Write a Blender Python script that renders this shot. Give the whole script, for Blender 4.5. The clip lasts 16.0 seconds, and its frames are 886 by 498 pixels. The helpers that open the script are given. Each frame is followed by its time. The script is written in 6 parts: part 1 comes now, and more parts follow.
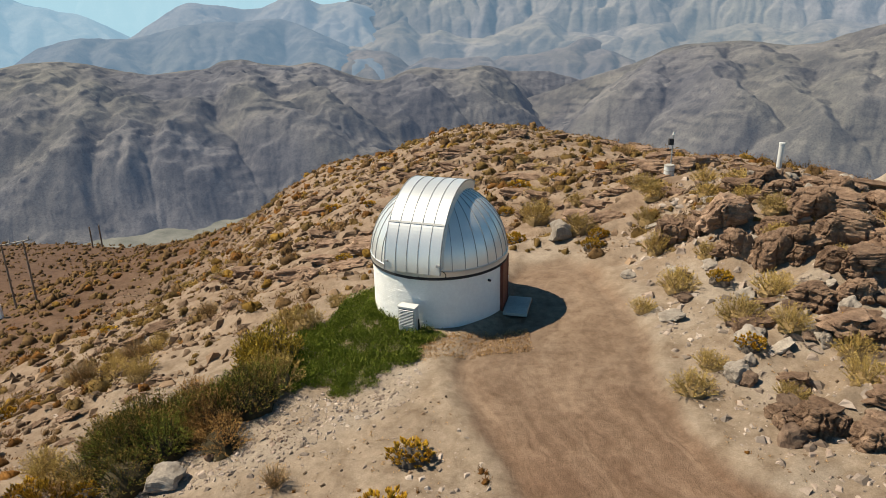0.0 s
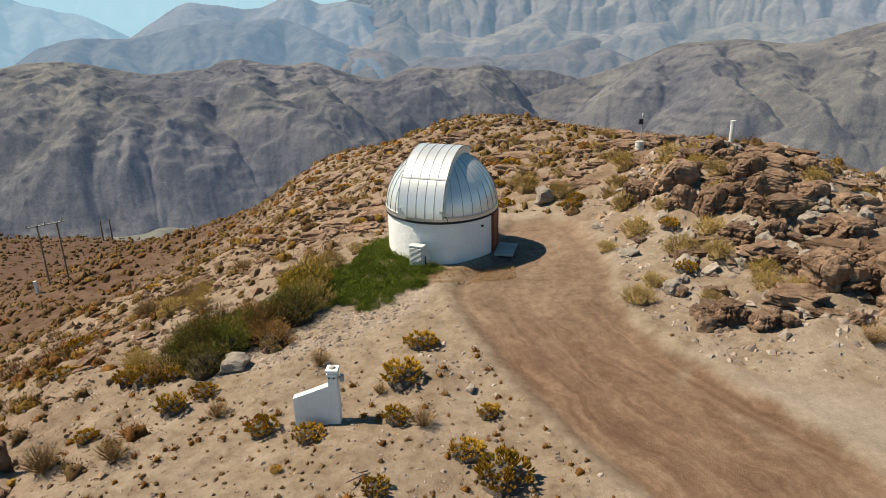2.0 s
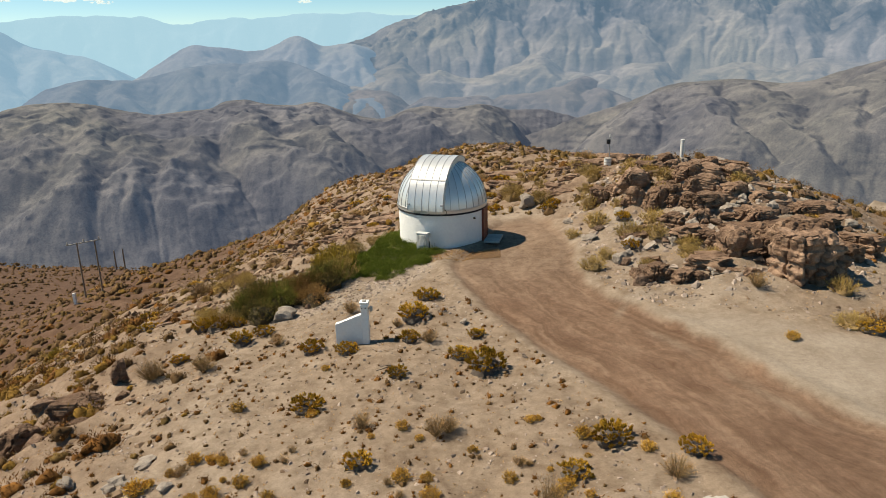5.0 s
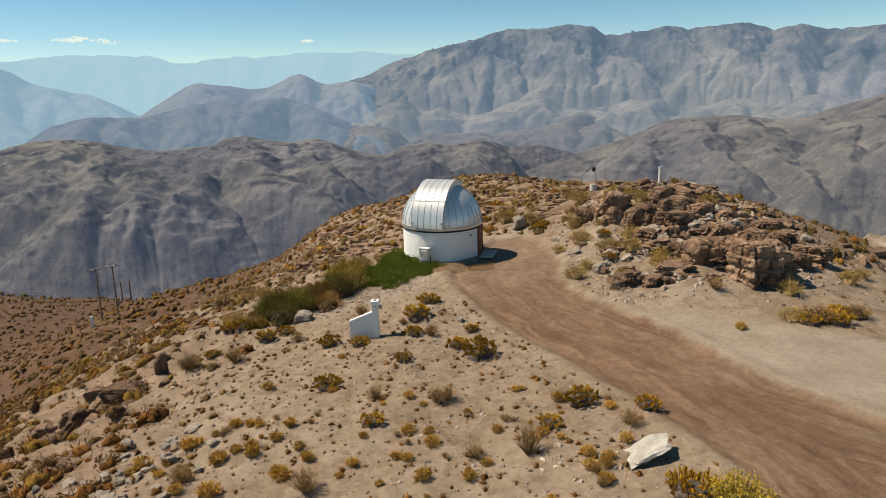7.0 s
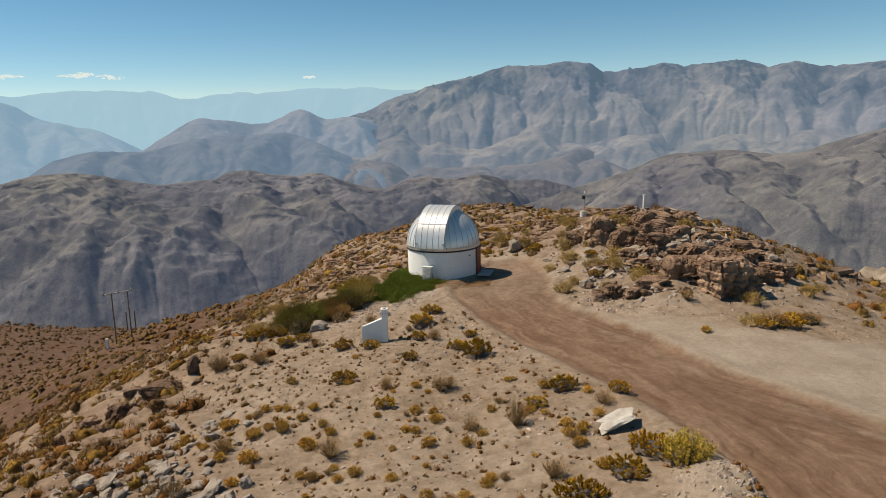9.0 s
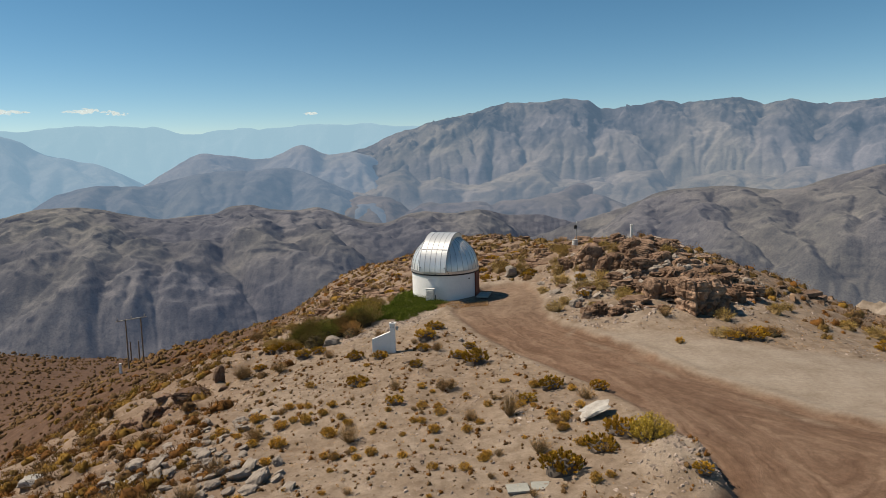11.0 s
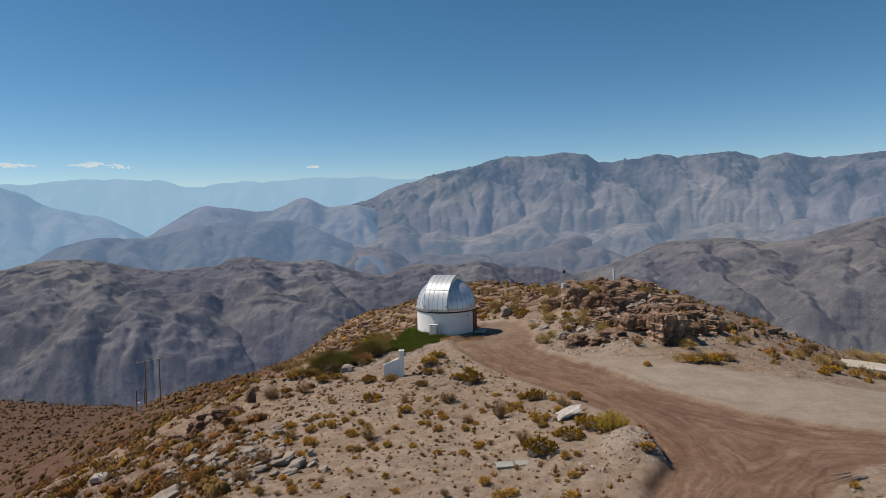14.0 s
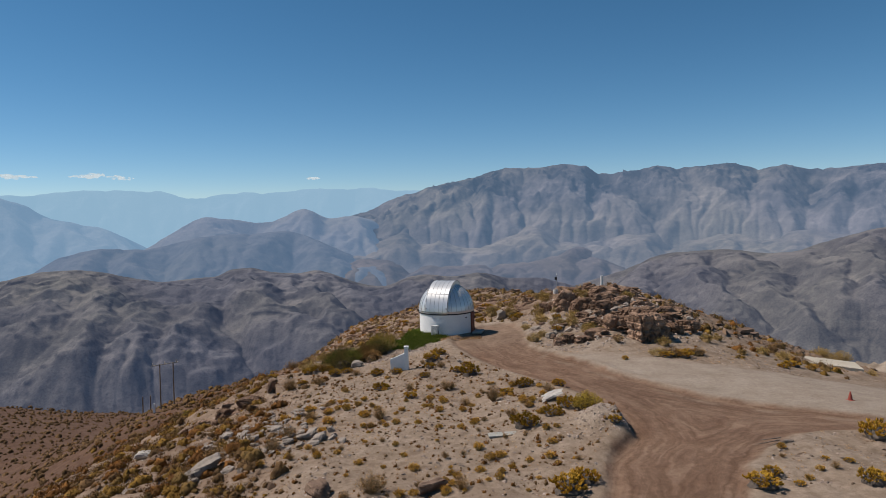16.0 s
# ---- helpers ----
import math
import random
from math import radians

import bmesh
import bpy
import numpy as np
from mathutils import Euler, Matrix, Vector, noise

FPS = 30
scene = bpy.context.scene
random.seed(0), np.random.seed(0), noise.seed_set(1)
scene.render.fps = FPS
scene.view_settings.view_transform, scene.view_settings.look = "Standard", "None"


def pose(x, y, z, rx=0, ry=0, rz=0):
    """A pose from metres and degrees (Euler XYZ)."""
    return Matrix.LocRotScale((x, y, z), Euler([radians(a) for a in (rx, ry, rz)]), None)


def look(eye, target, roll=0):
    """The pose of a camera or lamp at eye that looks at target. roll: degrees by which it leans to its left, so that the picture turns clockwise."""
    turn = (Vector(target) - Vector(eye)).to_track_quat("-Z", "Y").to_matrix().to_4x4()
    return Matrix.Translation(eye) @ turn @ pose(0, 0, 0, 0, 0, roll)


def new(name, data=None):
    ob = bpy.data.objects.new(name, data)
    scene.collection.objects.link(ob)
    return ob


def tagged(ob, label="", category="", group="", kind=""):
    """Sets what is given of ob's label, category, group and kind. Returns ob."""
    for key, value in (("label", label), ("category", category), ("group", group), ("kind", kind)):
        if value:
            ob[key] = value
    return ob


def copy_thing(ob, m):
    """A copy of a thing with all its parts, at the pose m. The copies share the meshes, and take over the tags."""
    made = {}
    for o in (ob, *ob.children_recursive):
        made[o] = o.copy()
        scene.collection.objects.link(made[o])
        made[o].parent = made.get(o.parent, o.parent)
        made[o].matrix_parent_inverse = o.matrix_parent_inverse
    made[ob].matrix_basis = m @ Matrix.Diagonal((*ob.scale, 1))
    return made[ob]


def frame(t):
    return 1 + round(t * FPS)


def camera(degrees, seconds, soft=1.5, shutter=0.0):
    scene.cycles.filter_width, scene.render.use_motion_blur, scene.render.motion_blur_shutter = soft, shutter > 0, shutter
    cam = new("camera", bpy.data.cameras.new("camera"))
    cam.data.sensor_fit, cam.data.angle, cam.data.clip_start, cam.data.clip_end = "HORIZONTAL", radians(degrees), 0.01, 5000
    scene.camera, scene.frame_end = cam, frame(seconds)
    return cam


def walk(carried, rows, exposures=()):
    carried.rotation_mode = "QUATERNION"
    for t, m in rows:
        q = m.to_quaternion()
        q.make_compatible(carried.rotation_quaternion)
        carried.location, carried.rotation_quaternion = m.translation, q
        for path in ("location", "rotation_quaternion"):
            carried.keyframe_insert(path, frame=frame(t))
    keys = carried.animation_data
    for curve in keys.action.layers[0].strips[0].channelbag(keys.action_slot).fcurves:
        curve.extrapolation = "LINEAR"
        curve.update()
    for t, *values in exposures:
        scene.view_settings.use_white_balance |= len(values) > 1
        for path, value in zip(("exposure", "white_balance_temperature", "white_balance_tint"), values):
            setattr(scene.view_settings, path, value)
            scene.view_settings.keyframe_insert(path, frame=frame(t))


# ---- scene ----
cam = camera(66.8, 16.0, soft=0.65)
METRES, EYE, TILT, LEAN, TURN = 39.6, 11.0, -20.2, 1.2, 0.0
ROWS = [
    (0.0, 0.0, 0.0, 0.0, 0.0, 0.0, -0.0),
    (0.5, -0.0013, -0.0356, -0.0127, -0.04, -0.02, 0.03),
    (1.0, -0.0007, -0.0721, -0.026, 0.01, -0.04, 0.08),
    (1.5, -0.0018, -0.1092, -0.0401, -0.01, -0.03, 0.09),
    (2.0, -0.0025, -0.146, -0.0538, -0.01, -0.05, 0.12),
    (2.5, -0.0031, -0.1821, -0.0672, -0.01, -0.06, 0.12),
    (3.0, -0.0022, -0.2167, -0.0799, 0.01, 0.13, 0.16),
    (3.5, -0.0022, -0.2502, -0.0917, 0.01, 0.85, 0.23),
    (4.0, -0.0028, -0.2815, -0.103, 0.0, 1.62, 0.25),
    (6.5, -0.0021, -0.4219, -0.155, 0.05, 5.43, 0.35),
    (7.0, -0.0022, -0.4481, -0.1644, 0.04, 6.15, 0.38),
    (7.5, -0.0017, -0.4735, -0.1735, 0.05, 6.87, 0.38),
    (8.0, -0.0025, -0.4986, -0.1825, 0.04, 7.58, 0.39),
    (8.5, -0.0036, -0.5236, -0.1919, 0.04, 8.29, 0.36),
    (9.0, -0.0048, -0.5489, -0.2012, 0.02, 9.01, 0.32),
    (11.5, -0.0091, -0.6751, -0.2483, -0.01, 12.7, 0.21),
    (12.0, -0.0096, -0.7016, -0.2582, -0.01, 13.42, 0.2),
    (12.5, -0.0103, -0.7286, -0.2682, -0.01, 14.15, 0.19),
    (13.0, -0.0108, -0.7557, -0.2783, -0.01, 14.89, 0.19),
    (13.5, -0.0114, -0.7828, -0.2882, -0.02, 15.64, 0.19),
    (14.0, -0.012, -0.8096, -0.298, -0.01, 16.41, 0.19),
    (14.5, -0.0125, -0.8362, -0.3077, -0.02, 17.17, 0.19),
    (15.0, -0.013, -0.863, -0.3175, -0.02, 17.37, 0.18),
    (15.5, -0.0132, -0.8968, -0.3298, -0.03, 17.37, 0.18),
    (16.0, -0.0135, -0.9383, -0.345, -0.03, 17.37, 0.17),
]
walk(cam, [(t, pose(0, 0, EYE, TILT, LEAN, TURN) @ pose(METRES * x, METRES * y, METRES * z, 90 + pitch, roll, yaw)) for t, x, y, z, yaw, pitch, roll in ROWS],
     exposures=[(0.0, 0.54, 7700, 8), (3.0, 0.56, 7700, 8), (6.5, 0.38, 7850, 10), (9.0, 0.23, 7750, 12), (12.5, 0.05, 7250, 14), (14.5, -0.05, 6800, 16), (16.0, -0.07, 6750, 16)])

# ---- sky and sun ----
SUN_TO = Vector((-0.98 * math.cos(radians(53)), 0.2 * math.cos(radians(53)), math.sin(radians(53))))
world = bpy.data.worlds.new("sky")
scene.world = world
world.use_nodes = True
wn = world.node_tree.nodes
sky = wn.new("ShaderNodeTexSky")
sky.sky_type, sky.sun_disc = "NISHITA", False
sky.sun_elevation, sky.sun_rotation = radians(53), math.atan2(SUN_TO.x, SUN_TO.y)
sky.altitude, sky.air_density, sky.dust_density, sky.ozone_density = 2400, 0.82, 0.3, 2.3
vivid = wn.new("ShaderNodeHueSaturation")
vivid.inputs["Hue"].default_value, vivid.inputs["Saturation"].default_value = 0.486, 1.24
world.node_tree.links.new(sky.outputs[0], vivid.inputs["Color"])
world.node_tree.links.new(vivid.outputs[0], wn["Background"].inputs[0])
wn["Background"].inputs[1].default_value = 0.096
sun = new("sun", bpy.data.lights.new("sun", "SUN"))
sun.data.energy, sun.data.angle, sun.data.color = 5.0, radians(0.53), (1.0, 0.95, 0.87)
sun.matrix_world = look(SUN_TO * 100, (0, 0, 0))

# ---- numbers: noise, splines, polygons ----


def lattice(ix, iy, seed):
    h = (ix.astype(np.int64) * 374761393 + iy.astype(np.int64) * 668265263 + seed * 974711) & 0x7FFFFFFF
    h = ((h ^ (h >> 13)) * 1274126177) & 0x7FFFFFFF
    return ((h ^ (h >> 16)) & 0xFFFF) / 65535.0 * 2 * math.pi


def perlin(x, y, seed=0):
    """Gradient noise, about -0.7 to 0.7."""
    x, y = np.broadcast_arrays(np.asarray(x, float), np.asarray(y, float))
    ix, iy = np.floor(x), np.floor(y)
    fx, fy = x - ix, y - iy
    u, v = fx * fx * fx * (fx * (fx * 6 - 15) + 10), fy * fy * fy * (fy * (fy * 6 - 15) + 10)
    c = []
    for dx, dy in ((0, 0), (1, 0), (0, 1), (1, 1)):
        a = lattice(ix + dx, iy + dy, seed)
        c.append(np.cos(a) * (fx - dx) + np.sin(a) * (fy - dy))
    return (c[0] * (1 - u) + c[1] * u) * (1 - v) + (c[2] * (1 - u) + c[3] * u) * v


def fbm(x, y, octaves=4, seed=0, gain=0.5):
    out, amp = 0.0, 1.0
    for k in range(octaves):
        out = out + amp * perlin(x * 2 ** k + 17.3 * k, y * 2 ** k - 9.1 * k, seed + k)
        amp *= gain
    return out


def ridged(x, y, octaves=5, seed=0, gain=0.55):
    """Sharp crests and gullies, 0 to about 1."""
    out, amp, total, weight = 0.0, 1.0, 0.0, 1.0
    for k in range(octaves):
        n = np.clip(1 - np.abs(perlin(x * 2 ** k + 5.7 * k, y * 2 ** k + 3.1 * k, seed + k)) * 1.9, 0, 1) ** 2
        out = out + amp * n * weight
        total += amp
        weight = np.clip(n * 1.6, 0, 1)
        amp *= gain
    return out / total


def spline(knots, x):
    """Rows of weights of a natural cubic spline."""
    k = np.asarray(knots, float)
    n, h = len(k), np.diff(k)
    a, b = np.zeros((n, n)), np.zeros((n, n))
    a[0, 0] = a[-1, -1] = 1
    for i in range(1, n - 1):
        a[i, i - 1], a[i, i], a[i, i + 1] = h[i - 1], 2 * (h[i - 1] + h[i]), h[i]
        b[i, i - 1], b[i, i], b[i, i + 1] = 6 / h[i - 1], -6 / h[i - 1] - 6 / h[i], 6 / h[i]
    bend, x = np.linalg.solve(a, b), np.clip(np.asarray(x, float), k[0], k[-1])
    j = np.clip(np.searchsorted(k, x) - 1, 0, n - 2)
    f, w, eye = (x - k[j]) / h[j], h[j] ** 2 / 6, np.eye(n)
    return (1 - f)[:, None] * eye[j] + f[:, None] * eye[j + 1] + (((1 - f) ** 3 - 1 + f) * w)[:, None] * bend[j] + ((f ** 3 - f) * w)[:, None] * bend[j + 1]


def outline_distance(x, y, poly):
    """Metres to a polygon's outline, positive inside."""
    x, y = np.asarray(x, float), np.asarray(y, float)
    best, inside = np.full(x.shape, 1e9), np.zeros(x.shape, bool)
    for (ax, ay), (bx, by) in zip(poly, poly[1:] + poly[:1]):
        dx, dy = bx - ax, by - ay
        t = np.clip(((x - ax) * dx + (y - ay) * dy) / (dx * dx + dy * dy), 0, 1)
        best = np.minimum(best, np.hypot(x - ax - t * dx, y - ay - t * dy))
        if ay != by:
            inside ^= ((ay > y) != (by > y)) & (x < dx * (y - ay) / dy + ax)
    return np.where(inside, best, -best)


def smooth(a, b, v):
    t = np.clip((v - a) / (b - a), 0, 1)
    return t * t * (3 - 2 * t)


# ---- the lie of the land: a spur with a saddle, a rocky knoll and a flank that falls to the west ----
CROSS = (-120, -70, -40, -24, -15, -8, 0, 7, 13, 20, 30, 44)
SECTIONS = {}
SECTIONS[-34] = (-55.3, -31.7, -12.8, -5.9, -3.4, -1.9, -0.7, -0.2, 0.1, 0.1, -0.3, -1.9)
SECTIONS[-12] = (-51.8, -32.0, -13.6, -5.2, -2.2, -0.8, -0.1, 0.3, 0.6, 0.4, -0.1, -2.1)
SECTIONS[-2] = (-50.3, -31.8, -13.8, -5.2, -2.1, -0.8, -0.1, 0.6, 0.4, 0.3, -0.7, -2.8)
SECTIONS[8] = (-48.8, -31.7, -13.6, -5.9, -2.6, -1.1, -0.3, 0.1, 0.5, 0.1, -1.8, -3.9)
SECTIONS[18] = (-47.4, -31.6, -14.5, -6.5, -2.5, -1.2, 0.0, 0.3, 1.4, 1.0, -1.9, -5.3)
SECTIONS[27] = (-46.2, -31.6, -15.9, -7.5, -4.3, -1.8, -0.3, 0.3, 2.5, 2.2, -1.4, -6.3)
SECTIONS[36] = (-45.0, -31.6, -17.1, -8.4, -5.3, -3.1, -1.4, 0.2, 1.9, 1.7, -1.9, -7.3)
SECTIONS[52] = (-43.1, -31.4, -16.8, -12.8, -7.2, -3.8, -1.2, 0.0, -0.3, -1.1, -4.3, -8.7)
SECTIONS[76] = (-40.4, -30.4, -18.1, -13.3, -7.4, -5.8, -3.0, -2.5, -3.4, -5.3, -9.1, -15.9)
SECTIONS[120] = (-42.4, -38.8, -32.3, -24.8, -19.9, -16.6, -14.2, -13.7, -14.2, -15.5, -18.6, -24.9)
NET = np.array([SECTIONS[k] for k in sorted(SECTIONS)])
ROAD = [(0.2, 17.4), (1.5, 13.1), (3.3, 8.9), (4.7, 6.0), (5.9, 2.8), (6.9, 0.0), (7.7, -2.6), (8.4, -5.0), (8.3, -7.8), (7.0, -9.6), (6.4, -10.8),
        (5.4, -14.3), (5.0, -400.0), (10.5, -400.0), (10.6, -15.5), (11.9, -12.5), (13.6, -10.6), (15.6, -8.8), (17.0, -8.4), (20.3, -8.2), (60.0, -14.0),
        (60.0, -11.0), (21.6, -6.2), (18.4, -4.4), (16.7, -3.5), (14.4, -1.5), (12.8, 1.2), (11.6, 2.7), (10.5, 5.5), (9.7, 8.2), (8.1, 11.4), (6.6, 14.3),
        (6.3, 17.3), (6.9, 22.0), (6.3, 27.2), (5.5, 28.6), (3.4, 28.6), (2.4, 26.5), (2.0, 22.5), (0.8, 21.0), (0.0, 19.0)]
PAD = [(8.1, 11.4), (10.8, 10.2), (13.8, 8.4), (17.0, 6.6), (23.0, 5.0), (34.0, 5.0), (60.0, 0.0), (60.0, -11.0), (21.6, -6.2), (18.4, -4.4), (16.7, -3.5), (14.4, -1.5),
       (12.8, 1.2), (11.6, 2.7), (10.5, 5.5), (9.7, 8.2)]
DOME_AT = (-0.33, 24.2)
MOUND_AT = (7.4, -6.4)
OUTCROP = [(8.3, 13.2), (12.0, 12.4), (16.2, 13.6), (18.6, 16.5), (21.5, 20.0), (21.0, 27.0), (18.5, 32.0), (14.0, 32.0), (10.0, 27.5), (8.2, 22.0), (8.0, 17.0)]


def shape(x, y):
    """Smooth height of the land in metres."""
    x, y = np.asarray(x, float), np.asarray(y, float)
    s, sx, sy = x.shape, x.ravel(), y.ravel()
    z = np.einsum("ij,jk,ik->i", spline(sorted(SECTIONS), sy), NET, spline(CROSS, sx)).reshape(s)
    z = z + 0.14 * np.clip(-88 - x, 0, 90) * smooth(50, 110, y) - 0.5 * np.maximum(0, -190 - x) - 0.42 * np.maximum(0, x - 44) - (0.2 + 0.22 * smooth(-75, -30, x)) * np.maximum(0, y - 120) + 0.05 * np.minimum(0, y + 34)
    brow = -0.3 * (x + 122) + 0.95 * (y - 180)
    z = z - 0.75 * np.maximum(0, brow) * smooth(-20, -45, x)
    return np.maximum(z, -470 + 8 * perlin(x / 90, y / 90, 5))


def land(x, y):
    """Height with road, building pad, ledges and bumps."""
    x, y = np.asarray(x, float), np.asarray(y, float)
    z = shape(x, y)
    road, pad, rocks = outline_distance(x, y, ROAD), outline_distance(x, y, PAD), outline_distance(x, y, OUTCROP)
    near = smooth(140, 40, np.hypot(x, y - 10))
    rough = smooth(0.3, -1.2, np.maximum(road, pad))
    home = smooth(4.6, 2.9, np.hypot(x - DOME_AT[0], y - DOME_AT[1]))
    z = z * (1 - home)
    rough = rough * (1 - home)
    z = z + 0.24 * fbm(x / 4.5, y / 4.5, 3, 11) * rough + 0.11 * fbm(x / 1.1, y / 1.1, 3, 21) * rough * near
    wild = smooth(26, 34, y + 0.6 * np.abs(x)) + smooth(-9, -14, x)
    ledge = ridged(x / 6 + 0.25 * y / 6, y / 2.6, 4, 31)
    z = z + np.clip(wild, 0, 1) * rough * (0.55 * (ledge - 0.35)) * smooth(220, 90, np.hypot(x, y))
    z = z + smooth(-0.5, 2.5, rocks) * (0.6 * (ridged(x / 4.2, y / 3.0, 4, 41) - 0.25))
    z = z + 0.75 * np.exp(-(((x - MOUND_AT[0]) / 1.15) ** 2 + ((y - MOUND_AT[1]) / 1.35) ** 2) ** 1.3) * smooth(0.2, -0.5, road)
    z = z - (0.11 + 0.26 * np.exp(-((x - 7.9) ** 2 + (y + 7.6) ** 2) / 10)) * smooth(-0.1, 0.3, road) - 0.05 * np.exp(-((road - 0.45) / 0.22) ** 2) + 0.08 * np.exp(-((road + 0.4) / 0.28) ** 2) * smooth(-12, -8, y) + 0.02 * fbm(x / 0.7, y / 0.7, 2, 51) * smooth(0, 1, road)
    far = smooth(120, 400, np.hypot(x, y))
    return z + far * 14 * (ridged(x / 120, y / 120, 4, 61) - 0.4)


def land_at(x, y):
    return float(land(np.array([x]), np.array([y]))[0])


# ---- materials ----
def material(name, rough=0.9, metal=0.0, spec=0.3):
    m = bpy.data.materials.new(name)
    m.use_nodes = True
    b = m.node_tree.nodes["Principled BSDF"]
    b.inputs["Roughness"].default_value, b.inputs["Metallic"].default_value, b.inputs["Specular IOR Level"].default_value = rough, metal, spec
    return m, m.node_tree.nodes, m.node_tree.links, b


def tex(n, l, scale, detail=6.0, rough=0.6, coords=None, stretch=None):
    t = n.new("ShaderNodeTexNoise")
    t.inputs["Scale"].default_value, t.inputs["Detail"].default_value, t.inputs["Roughness"].default_value = scale, detail, rough
    src = coords or n.new("ShaderNodeTexCoord").outputs["Object"]
    if stretch:
        v = n.new("ShaderNodeVectorMath")
        v.operation = "MULTIPLY"
        l.new(src, v.inputs[0])
        v.inputs[1].default_value = stretch
        src = v.outputs[0]
    l.new(src, t.inputs["Vector"])
    return t.outputs["Fac"]


def ramp(n, l, fac, stops):
    r = n.new("ShaderNodeValToRGB")
    for i, (at, col) in enumerate(stops):
        e = r.color_ramp.elements[i] if i < 2 else r.color_ramp.elements.new(at)
        e.position, e.color = at, (*col, 1)
    l.new(fac, r.inputs[0])
    return r.outputs[0]


def mix(n, l, fac, a, b, kind="MIX"):
    m = n.new("ShaderNodeMix")
    m.data_type, m.blend_type = "RGBA", kind
    for sock, v in ((m.inputs[0], fac), (m.inputs[6], a), (m.inputs[7], b)):
        if isinstance(v, (int, float)):
            sock.default_value = v
        elif isinstance(v, tuple):
            sock.default_value = (*v, 1)
        else:
            l.new(v, sock)
    return m.outputs[2]


def bump(n, l, b, height, strength, distance):
    k = n.new("ShaderNodeBump")
    k.inputs["Strength"].default_value, k.inputs["Distance"].default_value = strength, distance
    l.new(height, k.inputs["Height"])
    l.new(k.outputs[0], b.inputs["Normal"])


def two_scale(name, dark, light, big=0.5, small=12.0, rough=0.9, metal=0.0, relief=0.3, depth=0.02, spec=0.3, island=0.0, objects=0.0, grain=0.6):
    """A surface with coarse stains, fine grain and relief; island or objects: how much pieces differ."""
    m, n, l, b = material(name, rough, metal, spec)
    dark, light = (tuple(0.77 * v for v in c) for c in (dark, light))
    c = ramp(n, l, tex(n, l, big), [(0.3, dark), (0.7, light)])
    fine = tex(n, l, small, 8, 0.7)
    c = mix(n, l, grain, c, ramp(n, l, fine, [(0.25, (0.55, 0.55, 0.55)), (0.75, (1.25, 1.22, 1.18))]), "MULTIPLY")
    for amount, node, socket in ((island, "ShaderNodeNewGeometry", "Random Per Island"), (objects, "ShaderNodeObjectInfo", "Random")):
        if amount:
            v = ramp(n, l, n.new(node).outputs[socket], [(0.0, (1 - amount,) * 3), (1.0, (1 + amount,) * 3)])
            c = mix(n, l, 1.0, c, v, "MULTIPLY")
    l.new(c, b.inputs["Base Color"])
    if relief:
        bump(n, l, b, fine, relief, depth)
    return m


def foliage(name, stops, rough=0.8):
    """Leaves that differ piece by piece along a ramp."""
    m, n, l, b = material(name, rough, 0.0, 0.08)
    stops = [(at, tuple(0.95 * v for v in c)) for at, c in stops]
    g = n.new("ShaderNodeNewGeometry").outputs["Random Per Island"]
    c = ramp(n, l, g, stops)
    o = ramp(n, l, n.new("ShaderNodeObjectInfo").outputs["Random"], [(0.0, (0.75, 0.72, 0.7)), (1.0, (1.2, 1.15, 1.05))])
    l.new(mix(n, l, 1.0, c, o, "MULTIPLY"), b.inputs["Base Color"])
    return m


